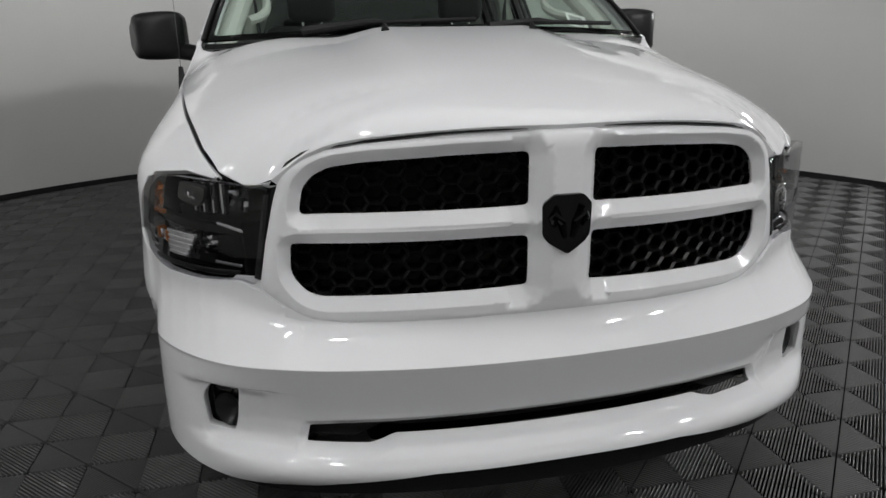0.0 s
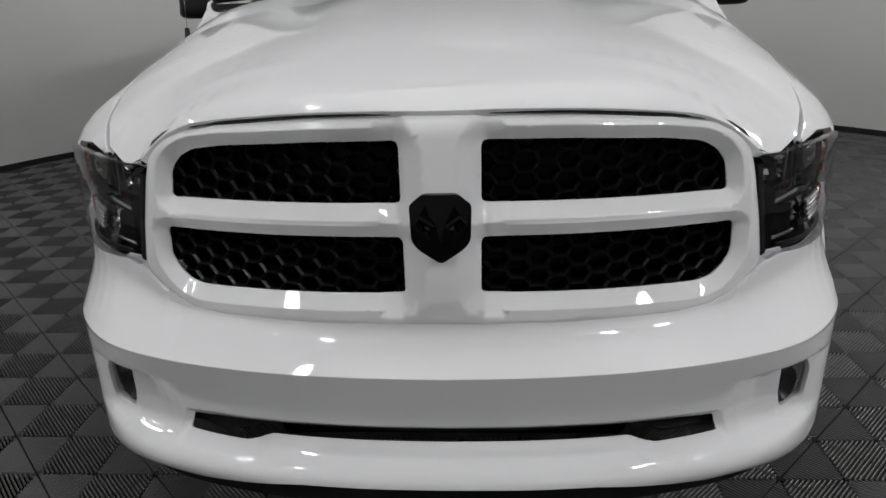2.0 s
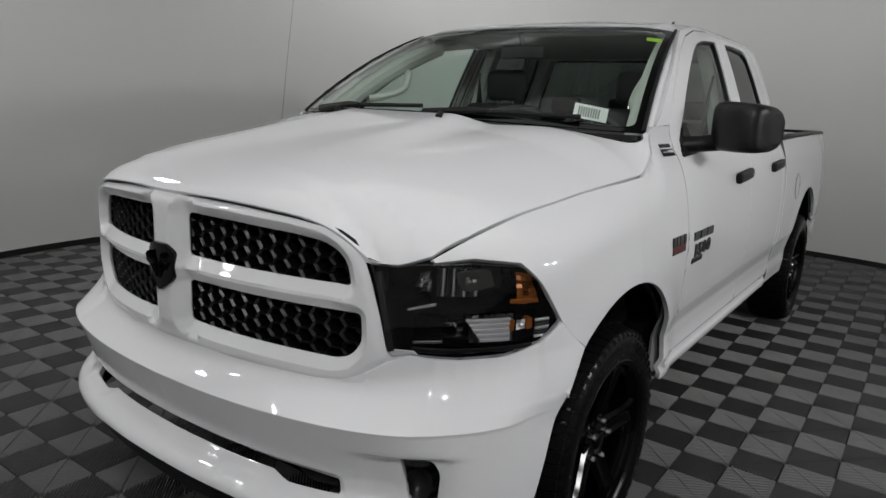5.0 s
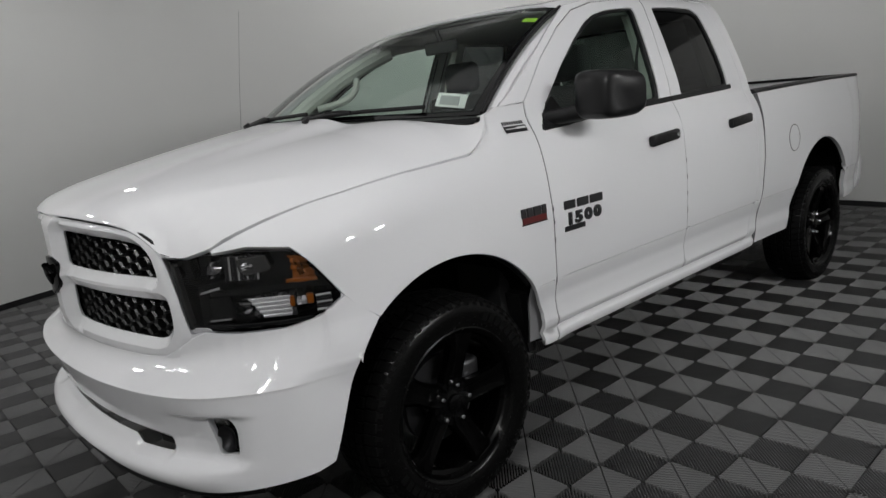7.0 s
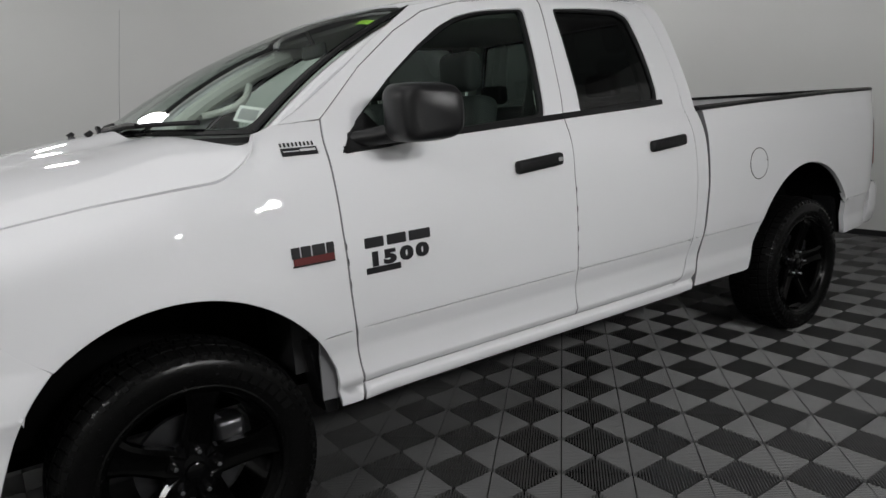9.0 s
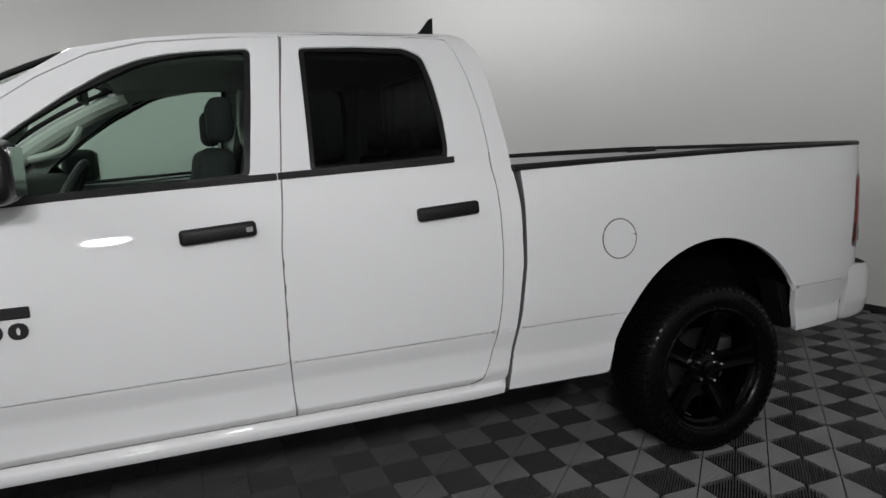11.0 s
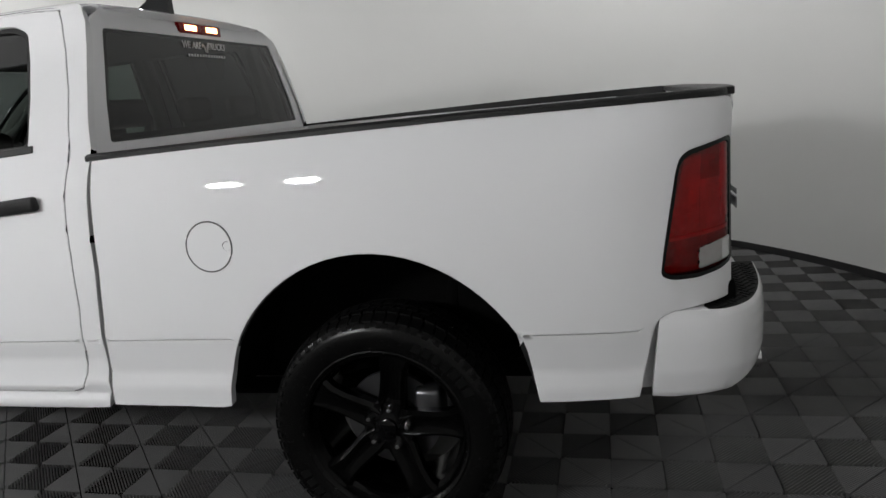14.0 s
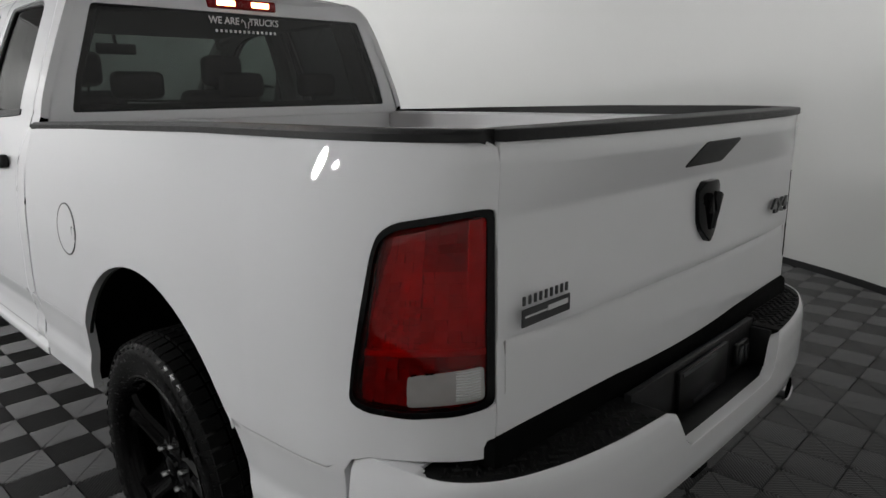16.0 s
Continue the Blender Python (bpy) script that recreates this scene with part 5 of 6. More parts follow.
panel("gate_handle", rounded([(-0.120, 1.296), (0.090, 1.296), (0.150, 1.352), (-0.060, 1.352)], 0.01, 2), [], lambda u, v: (float(lerp(v, TGZ, TGX)) + 0.003, u, v), MIRROR_BLACK, GATE, "black tailgate handle", step=0.03, depth=0.02)
EM_Y = 0.040
shield_r = [(EM_Y + a, b) for a, b in ((-0.060, 1.228), (-0.034, 1.248), (0.034, 1.248), (0.060, 1.228), (0.056, 1.150), (0.044, 1.126), (0.0, 1.090), (-0.044, 1.126), (-0.056, 1.150))]
EMB_R = panel("rear_emblem", rounded(shield_r, 0.006, 2), [], lambda u, v: (4.720 + 0.010 * (1 - ((u - EM_Y) / 0.062) ** 2), u, v), BLACK_GLOSS, GATE, "gloss black shield emblem", step=0.015, depth=0.02)
for s in (-1, 1):
    bm = bmesh.new()
    add_tube(bm, [(4.729, EM_Y + s * 0.008, 1.125), (4.733, EM_Y + s * 0.014, 1.17), (4.731, EM_Y + s * 0.030, 1.212), (4.727, EM_Y + s * 0.038, 1.192)], [0.006, 0.010, 0.012, 0.006], 8)
    part("relief", bm, BLACK_GLOSS, EMB_R)
GATE_FACE = Matrix(((0, 0, 1, 0), (1, 0, 0, 0), (0, 1, 0, 0), (0, 0, 0, 1)))
part("drive_badge", text_bm("4X4", 0.062, Matrix.Translation((4.712, 0.605, 1.112)) @ GATE_FACE @ Matrix.Diagonal((1.25, 1, 1, 1)), 0.004, offset=0.0018), BADGE, GATE, "black 4X4 letters", smooth=False)


def dealer_badge(m, w, h, parent):
    """A row of letter-sized bars over a black plate."""
    b = part("dealer_plate", box(-w / 2, w / 2, -h * 0.5, h * 0.02, -0.001, 0.0015, 0.0, 1, m), BADGE, parent, "black dealer plate with unreadable letters")
    bm = bmesh.new()
    for i in range(9):
        x = -w / 2 + w * (i + 0.12) / 9
        add_box(bm, x, x + w / 9 * 0.42, h * 0.14, h * 0.40, -0.001, 0.0015, 0.0, 1, m)
    part("letter_bar", bm, BADGE, b, smooth=False)
    bm = bmesh.new()
    add_box(bm, -w * 0.45, w * 0.0, -h * 0.24, -h * 0.18, 0.001, 0.0022, 0.0, 1, m)
    add_box(bm, w * 0.02, w * 0.45, -h * 0.26, -h * 0.10, 0.001, 0.0022, 0.0, 1, m)
    part("plate_print", bm, DECAL_WHITE, b, smooth=False)


dealer_badge(Matrix.Translation((4.708, -0.656, 1.084)) @ GATE_FACE, 0.155, 0.066, GATE)

PAD = material("step_pad_black", (0.004, 0.004, 0.004), 0.62, spec=0.15, var=0.15, bump=0.3, bump_scale=600)


# ---- rear bumper ----
RBP = smooth_line([(4.845, 0.0), (4.84, 0.35), (4.815, 0.6), (4.765, 0.78), (4.70, 0.88), (4.61, 0.933), (4.50, 0.953), (4.42, 0.956)], 6)
rarc = [0.0]
for a, b in zip(RBP, RBP[1:]):
    rarc.append(rarc[-1] + math.hypot(b[0] - a[0], b[1] - a[1]))
RZ = [0.50, 0.53, 0.60, 0.70, 0.750, 0.768, 0.778, 0.786]
RD = [-0.045, -0.018, 0.0, 0.002, -0.001, -0.004, -0.010, -0.016]


def rb_s(y=None, x=None):
    if y is not None:
        return float(lerp(y, [p[1] for p in RBP], rarc))
    return float(lerp(-x, [-p[0] for p in RBP], rarc))


def rb_map(u, v):
    a, s = abs(u), (1 if u >= 0 else -1)
    x, y = float(lerp(a, rarc, [p[0] for p in RBP])), float(lerp(a, rarc, [p[1] for p in RBP]))
    a1, a0 = min(a + 0.04, rarc[-1]), max(a - 0.04, 0)
    tx, ty = float(lerp(a1, rarc, [p[0] for p in RBP]) - lerp(a0, rarc, [p[0] for p in RBP])), float(lerp(a1, rarc, [p[1] for p in RBP]) - lerp(a0, rarc, [p[1] for p in RBP]))
    l = math.hypot(tx, ty) + 1e-9
    d = float(lerp(v, RZ, RD))
    return (x + ty / l * d, s * (y - tx / l * d), v)


rb_half = [(0.0, 0.665), (0.255, 0.665), (0.285, 0.690), (0.330, 0.770), (0.36, 0.780), (rb_s(0.80), 0.782), (rb_s(x=4.66), 0.784), (rb_s(x=4.605), 0.787), (rb_s(x=4.590), 0.788), (rb_s(x=4.490), 0.790), (rb_s(x=4.462), 0.780), (rb_s(x=4.445), 0.62), (rb_s(x=4.436), 0.520), (rb_s(x=4.50), 0.515), (rb_s(0.90), 0.530), (rb_s(0.80), 0.565), (rb_s(0.55), 0.575), (0.35, 0.575), (0.0, 0.575)]
rb_out = rb_half + [(-u, z) for u, z in rb_half[::-1][1:-1]]
RBUMP = panel("rear_bumper", rb_out, [], rb_map, PAINT, TRUCK, "white step bumper with black top pads", step=0.025, depth=0.03, rows=(0.750, 0.766))
def rb_inset(a, d):
    """A point of the bumper's plan drawn in by d, at arc length a."""
    x, y = float(lerp(a, rarc, [p[0] for p in RBP])), float(lerp(a, rarc, [p[1] for p in RBP]))
    a1, a0 = min(a + 0.03, rarc[-1]), max(a - 0.03, 0)
    tx, ty = float(lerp(a1, rarc, [p[0] for p in RBP]) - lerp(a0, rarc, [p[0] for p in RBP])), float(lerp(a1, rarc, [p[1] for p in RBP]) - lerp(a0, rarc, [p[1] for p in RBP]))
    l = math.hypot(tx, ty) + 1e-9
    return (x - ty / l * d, y + tx / l * d)


A_PAD, A_END = rb_s(x=4.600), rb_s(x=4.452)
wing = [rb_inset(a, 0.017) for a in np.linspace(A_PAD, A_END, 8)] + [(4.452, 0.86), (4.59, 0.86)]
for s in (-1, 1):
    panel("bumper_wing_top", [(x, s * y) for x, y in (wing if s < 0 else wing[::-1])], [], lambda u, v: (u, v, 0.7885), PAINT, RBUMP, step=0.03, depth=0.02, lip=0.001)
both(lambda s: panel("bumper_recess", [(4.37, 0.53), (4.48, 0.53), (4.52, 0.76), (4.66, 0.77), (4.66, 0.83), (4.44, 0.82), (4.40, 0.74)], [], offset_map(bed_y, s, 0.055), PAINT, TRUCK, "recessed white body edge behind the bumper end", flip=(s > 0), step=0.05, depth=0.02))
pad_half = [rb_inset(a, 0.017) for a in np.linspace(0.36, A_PAD, 22)] + [(4.588, 0.86), (4.62, 0.815), (4.66, 0.79), (4.69, 0.74), (4.705, 0.36)]
for s in (-1, 1):
    pad = panel("step_pad", [(x, s * y) for x, y in (pad_half if s > 0 else pad_half[::-1])], [], lambda u, v: (u, v, 0.782), PAD, RBUMP, "black chequered step pad", step=0.04, depth=0.03, lip=0.005)
    # raised diamond tread
    bm = bmesh.new()
    for i in range(30):
        for j in range(9):
            x, y = 4.632 + 0.026 * j + (0.013 if i % 2 else 0.0), 0.40 + 0.0165 * i
            if inside(grown(pad_half, -0.018), np.array([x]), np.array([y]))[0]:
                c = Matrix.Translation((x, s * y, 0.782)) @ Matrix.Rotation(radians(45 if (i + j) % 2 else -45), 4, "Z")
                top = [bm.verts.new(c @ Vector(p)) for p in ((-0.006, -0.001, 0.003), (0.006, -0.001, 0.003), (0.006, 0.001, 0.003), (-0.006, 0.001, 0.003))]
                low = [bm.verts.new(c @ Vector(p)) for p in ((-0.010, -0.004, 0.0), (0.010, -0.004, 0.0), (0.010, 0.004, 0.0), (-0.010, 0.004, 0.0))]
                bm.faces.new(top)
                for k in range(4):
                    bm.faces.new((low[k], low[(k + 1) % 4], top[(k + 1) % 4], top[k]))
    part("tread", bm, PAD, pad, smooth=False)
bm = bmesh.new()
add_box(bm, 4.725, 4.745, -0.37, 0.37, 0.56, 0.80, 0.004)
add_box(bm, 4.73, 4.815, -0.36, 0.36, 0.640, 0.662, 0.004)
add_box(bm, 4.73, 4.805, -0.375, -0.345, 0.65, 0.778, 0.004)
add_box(bm, 4.73, 4.805, 0.345, 0.375, 0.65, 0.778, 0.004)
part("plate_recess", bm, BLACK_TRIM, RBUMP, "black recess for the number plate")
PL = part("plate_bracket", box(4.748, 4.760, -0.15, 0.15, 0.67, 0.79, 0.004), BLACK_SATIN, RBUMP, "empty black plate bracket")
bm = bmesh.new()
add_box(bm, 4.760, 4.764, -0.14, 0.06, 0.775, 0.785)
add_box(bm, 4.760, 4.764, -0.07, 0.07, 0.683, 0.693)
part("plate_frame", bm, STEEL, PL, smooth=False)
bm = bmesh.new()
add_box(bm, 4.748, 4.764, 0.21, 0.30, 0.69, 0.76, 0.006)
WS = part("wiring_socket", bm, BLACK_SATIN, RBUMP, "trailer wiring socket")
bm = bmesh.new()
add_box(bm, 4.764, 4.770, 0.222, 0.248, 0.70, 0.75, 0.003)
add_box(bm, 4.764, 4.770, 0.260, 0.286, 0.70, 0.75, 0.003)
part("socket_cap", bm, STEEL, WS)
part("hitch_receiver", box(4.66, 4.77, -0.045, 0.045, 0.45, 0.53, 0.006), DARK, TRUCK, "black hitch receiver under the bumper")
for s in (-1, 1):
    bm = bmesh.new()
    add_lathe(bm, [(0.036, 0.0), (0.041, -0.004), (0.043, 0.004), (0.043, 0.16), (0.036, 0.16)], 24)
    bmesh.ops.rotate(bm, cent=(0, 0, 0), matrix=Matrix.Rotation(radians(90), 3, "Z"), verts=bm.verts)
    bmesh.ops.translate(bm, vec=(4.80, s * 0.59, 0.512), verts=bm.verts)
    part("exhaust_tip", bm, CHROME, TRUCK, "chrome exhaust tip")


# ---- cab rear ----
def rear_x(z):
    return float(lerp(z, [0.60, 1.30, 1.40, 1.50, 1.70, 1.85, 1.90, 1.94], [2.60, 2.605, 2.604, 2.595, 2.572, 2.553, 2.540, 2.515]))


def rear_map(d):
    return lambda u, v: (rear_x(v) - d - 0.05 * max(0.0, abs(u) - 0.45) ** 2, u, v)


cab_back = [(-0.89, 0.80), (0.89, 0.80), (0.90, 1.30), (0.865, 1.42), (0.83, 1.55), (0.765, 1.74), (0.70, 1.87), (0.60, 1.925), (-0.60, 1.925), (-0.70, 1.87), (-0.765, 1.74), (-0.83, 1.55), (-0.865, 1.42), (-0.90, 1.30)]
back_glass = rounded([(-0.785, 1.422), (0.785, 1.422), (0.752, 1.56), (0.655, 1.840), (-0.655, 1.840), (-0.752, 1.56)], 0.02, 3)
CABBACK = panel("cab_back", cab_back, [back_glass], rear_map(0.0), PAINT, TRUCK, "white rear wall of the cab", step=0.05, depth=0.02)
RG = panel("rear_window", grown(back_glass, 0.006), [], rear_map(0.006), GLASS_REAR, CABBACK, "dark rear window with a dealer slogan", step=0.08, depth=0.004, lip=0.0)
panel("window_border", grown(back_glass, 0.004), [grown(back_glass, -0.028)], rear_map(0.011), BLACK_GLOSS, RG, step=0.05, depth=0.006)
REAR_FACE = Matrix(((0, 0, 1, 0), (1, 0, 0, 0), (0, 1, 0, 0), (0, 0, 0, 1)))


def rear_decal(body, y, z, size):
    p = Vector((rear_x(z) + 0.001, y, z))
    return part("slogan", text_bm(body, size, Matrix.Translation(p) @ REAR_FACE @ Matrix.Rotation(radians(6), 4, "X"), 0.0004, offset=0.0010), DECAL_WHITE, RG, "white slogan letters", smooth=False)


rear_decal("WE ARE", -0.102, 1.802, 0.041)
rear_decal("TRUCKS", 0.098, 1.802, 0.041)
bm = bmesh.new()
for s in (-1, 1):
    add_tube(bm, [(rear_x(1.79) + 0.001, 0.008 + s * 0.006, 1.775), (rear_x(1.80) + 0.001, 0.008 + s * 0.010, 1.80), (rear_x(1.81) + 0.001, 0.008 + s * 0.022, 1.812), (rear_x(1.80) + 0.001, 0.008 + s * 0.026, 1.798)], 0.003, 6)
part("plain_mark", bm, DECAL_WHITE, RG)
for i in range(14):
    y = -0.150 + 0.0225 * i
    part("letter_bar", box(rear_x(1.757), rear_x(1.757) + 0.002, y, y + 0.011, 1.752, 1.764), DECAL_WHITE, RG, "small unreadable letter" if i == 0 else "", smooth=False)
BL = part("brake_light", box(2.515, 2.556, -0.17, 0.17, 1.853, 1.900, 0.008), RED_LENS, CABBACK, "high red brake light, lit")
for s in (-1, 1):
    part("cargo_lamp", box(2.553, 2.560, s * 0.085 - 0.045, s * 0.085 + 0.045, 1.866, 1.890, 0.003), BRAKE_GLOW, BL, "glowing cargo lamp")
# shark-fin aerial on the roof
bm = bmesh.new()
prof = [(2.38, 1.95), (2.44, 1.985), (2.50, 2.035), (2.540, 2.085), (2.560, 2.092), (2.556, 2.04), (2.548, 1.93)]
for w, sc in ((0.022, 1.0),):
    a = [bm.verts.new((x, -0.2 - w * min(1.0, 1 - (z - 1.962) / 0.15), z)) for x, z in prof]
    b = [bm.verts.new((x, -0.2 + w * min(1.0, 1 - (z - 1.962) / 0.15), z)) for x, z in prof]
    bm.faces.new(a)
    bm.faces.new(b[::-1])
    for i in range(len(prof)):
        j = (i + 1) % len(prof)
        bm.faces.new((a[j], a[i], b[i], b[j]))
bmesh.ops.recalc_face_normals(bm, faces=bm.faces)
part("roof_aerial", bm, BLACK_SATIN, TRUCK, "black shark-fin roof aerial")


# ---- mirrors ----
def mirror(s):
    bm = bmesh.new()
    rings = []
    for y, hx, hz, dx in ((0.986, 0.050, 0.055, 0.012), (0.990, 0.066, 0.072, 0.008), (1.004, 0.078, 0.086, 0.004), (1.030, 0.084, 0.094, 0.0), (1.09, 0.086, 0.097, -0.004),
                          (1.15, 0.087, 0.096, 0.0), (1.180, 0.084, 0.091, 0.004), (1.194, 0.076, 0.082, 0.010), (1.202, 0.060, 0.064, 0.016)):
        ring = []
        for k in range(32):
            a = 2 * math.pi * k / 32
            c, q = math.cos(a), math.sin(a)
            ex = 0.45
            ring.append(bm.verts.new((0.822 + dx + (1.25 if c > 0 else 1.0) * hx * math.copysign(abs(c) ** ex, c), s * (y + 0.024 * c * max(0.0, min(1.0, (y - 1.09) / 0.09))), 1.460 + hz * math.copysign(abs(q) ** ex, q) + (0.008 if q > 0 else 0.0) * (1.1 - y) / 0.11)))
        rings.append(ring)
    for a, b in zip(rings, rings[1:]):
        for k in range(32):
            bm.faces.new((a[k], a[(k + 1) % 32], b[(k + 1) % 32], b[k]))
    bm.faces.new(rings[0])
    bm.faces.new(rings[-1][::-1])
    bmesh.ops.recalc_face_normals(bm, faces=bm.faces)
    m = part("side_mirror", bm, MIRROR_BLACK, TRUCK, "large black plastic side mirror", angle=0.9)
    bm = bmesh.new()
    add_tube(bm, [(0.672, s * 0.888, 1.382), (0.74, s * 0.945, 1.388), (0.80, s * 1.01, 1.398), (0.83, s * 1.06, 1.41)], [0.030, 0.033, 0.035, 0.030], 14)
    part("arm", bm, MIRROR_BLACK, m)
    part("mirror_glass", box(0.926, 0.933, s * 1.092 - 0.078, s * 1.092 + 0.078, 1.392, 1.530, 0.0), CHROME, m, "mirror glass", smooth=False)
    sail = [(0.618, 1.345), (0.83, 1.355), (0.80, 1.40), (0.735, 1.475), (0.70, 1.445)]
    panel("sail_cover", rounded(sail, 0.012, 2), [], offset_map(cab_y, s, -0.010), BLACK_TRIM, m, "black triangular mirror foot", step=0.03, depth=0.03, flip=(s > 0))


both(mirror)

# ---- wheels ----
TYRE_R = 0.405
BLACK_WHEEL = material("wheel_black", (0.0012, 0.0012, 0.0012), 0.11, spec=0.12)


def wheel(x, s):
    w = new("wheel")
    w.parent = TRUCK
    w.matrix_basis = pose(x, s * 0.864, TYRE_R, 0, 0, 0 if s < 0 else 180)
    tagged(w, "black alloy wheel with a road tyre")
    if not WHEEL_DATA:
        wheel_meshes()
    for nm, me, lab in WHEEL_DATA:
        ob = new(nm, me)
        ob.parent = w
        if lab:
            tagged(ob, lab)
    return w


WHEEL_DATA = []


def wheel_meshes():
    """Outer face towards -y; the hub at the origin."""
    def keep(nm, bm, mat, lab="", angle=0.6, smooth=True):
        ob = finish(nm, bm, mat, None, "", smooth, angle)
        WHEEL_DATA.append((nm, ob.data, lab))
        bpy.data.objects.remove(ob)

    bm = bmesh.new()
    prof = [(0.262, 0.095), (0.275, 0.118), (0.31, 0.134), (0.35, 0.136), (0.378, 0.126), (0.393, 0.110), (0.397, 0.09), (0.397, -0.09), (0.393, -0.110), (0.378, -0.126), (0.35, -0.136), (0.31, -0.134), (0.292, -0.126), (0.287, -0.129), (0.280, -0.124), (0.272, -0.112), (0.262, -0.095)]
    add_lathe(bm, prof, 72)
    bmesh.ops.recalc_face_normals(bm, faces=bm.faces)
    keep("tyre", bm, RUBBER_SHINE, "black road tyre", 0.9)
    bm = bmesh.new()
    n = 60
    for i in range(n):
        for j, (y0, y1) in enumerate(((-0.120, -0.072), (-0.064, -0.024), (-0.017, 0.017), (0.024, 0.064), (0.072, 0.120))):
            a0 = 2 * math.pi * (i + (0.25 if j % 2 else 0.0)) / n
            a1 = a0 + 2 * math.pi / n * 0.80
            ring = []
            for y, sk in ((y0, 0.0), (y1, 0.012 * (1 if j < 2 else -1))):
                for r in (0.394, 0.4055 if 0 < j < 4 else 0.402):
                    for a in (a0 + sk, a1 + sk):
                        q = r if not ((j == 0 and y == y0) or (j == 4 and y == y1)) else r - 0.010
                        ring.append(bm.verts.new((q * math.cos(a), y, q * math.sin(a))))
            v = ring
            for f in ((2, 3, 7, 6), (0, 1, 3, 2), (4, 6, 7, 5), (0, 2, 6, 4), (1, 5, 7, 3)):
                bm.faces.new([v[k] for k in f])
    # shoulder lugs
    for i in range(n):
        a0 = 2 * math.pi * (i + 0.1) / n
        a1 = a0 + 2 * math.pi / n * 0.45
        for sy in (-1, 1):
            v = [bm.verts.new((r * math.cos(a), sy * y, r * math.sin(a))) for a in (a0, a1) for r, y in ((0.394, 0.110), (0.372, 0.132), (0.368, 0.126), (0.388, 0.105))]
            for f in ((0, 1, 5, 4), (1, 2, 6, 5), (0, 3, 2, 1), (4, 5, 6, 7)):
                bm.faces.new([v[k] for k in f])
    bmesh.ops.recalc_face_normals(bm, faces=bm.faces)
    keep("tread", bm, RUBBER, "blocky tyre tread", smooth=False)
    # sidewall lettering as plain raised bars
    for base in (25, 205):
        for i in range(7):
            bm = bmesh.new()
            a0 = radians(base + i * 6.2)
            a1 = a0 + radians(4.4)
            v = [bm.verts.new((r * math.cos(a), y, r * math.sin(a))) for a in (a0, a1) for r, y in ((0.318, -0.1345), (0.352, -0.1380), (0.352, -0.1345), (0.318, -0.131))]
            for f in ((0, 1, 5, 4), (1, 2, 6, 5), (0, 4, 7, 3), (0, 3, 2, 1), (4, 5, 6, 7)):
                bm.faces.new([v[k] for k in f])
            bmesh.ops.recalc_face_normals(bm, faces=bm.faces)
            keep("sidewall_bar", bm, RUBBER, smooth=False)
    bm = bmesh.new()
    add_lathe(bm, [(0.266, -0.108), (0.272, -0.117), (0.277, -0.117), (0.279, -0.106), (0.262, -0.096), (0.250, -0.085), (0.243, -0.05), (0.240, 0.10), (0.27, 0.11)], 72)
    bmesh.ops.recalc_face_normals(bm, faces=bm.faces)
    keep("rim", bm, BLACK_WHEEL, "satin black rim")
    for k in range(5):
        bm = bmesh.new()
        a = radians(6 + 72 * k)
        rows = []
        for r, hw, y, cr in ((0.045, 0.040, -0.078, 0.010), (0.085, 0.048, -0.080, 0.012), (0.13, 0.044, -0.088, 0.012), (0.18, 0.042, -0.098, 0.011), (0.225, 0.047, -0.106, 0.009), (0.255, 0.058, -0.108, 0.006), (0.268, 0.064, -0.104, 0.002)):
            row = []
            for q, dy in ((-1.0, 0.045), (-1.0, 0.012), (-0.72, 0.0), (-0.25, cr), (0.25, cr), (0.72, 0.0), (1.0, 0.012), (1.0, 0.045)):
                lx, lz = r, q * hw
                row.append(bm.verts.new((lx * math.cos(a) - lz * math.sin(a), y + dy, lx * math.sin(a) + lz * math.cos(a))))
            rows.append(row)
        for p, q in zip(rows, rows[1:]):
            for j in range(7):
                bm.faces.new((p[j], p[j + 1], q[j + 1], q[j]))
        bmesh.ops.recalc_face_normals(bm, faces=bm.faces)
        keep("spoke", bm, BLACK_WHEEL, "black wheel spoke", 0.5)
    bm = bmesh.new()
    add_lathe(bm, [(0.0, -0.098), (0.022, -0.097), (0.031, -0.092), (0.034, -0.082), (0.05, -0.076), (0.088, -0.074), (0.090, -0.04)], 40)
    bmesh.ops.recalc_face_normals(bm, faces=bm.faces)
    keep("centre_cap", bm, BLACK_GLOSS, "gloss black centre cap")
    for k in range(5):
        bm = bmesh.new()
        a = radians(6 + 72 * k)
        cx, cz = 0.070 * math.cos(a), 0.070 * math.sin(a)
        add_lathe(bm, [(0.0, -0.101), (0.007, -0.100), (0.0105, -0.095), (0.0115, -0.07)], 8, cx=cx, cz=cz)
        bmesh.ops.recalc_face_normals(bm, faces=bm.faces)
        keep("lug_nut", bm, NUT, "bright lug nut")
    bm = bmesh.new()
    add_lathe(bm, [(0.06, -0.03), (0.085, -0.035), (0.09, -0.01), (0.168, -0.01), (0.168, 0.012), (0.09, 0.012)], 48)
    bmesh.ops.recalc_face_normals(bm, faces=bm.faces)
    keep("brake_disc", bm, STEEL, "steel brake disc")
    bm = bmesh.new()
    add_box(bm, 0.085, 0.185, -0.045, 0.05, 0.01, 0.12, 0.02, 3)
    keep("caliper", bm, STEEL, "grey brake caliper")


for wx in (0.0, 3.577):
    for s in (-1, 1):
        wheel(wx, s)

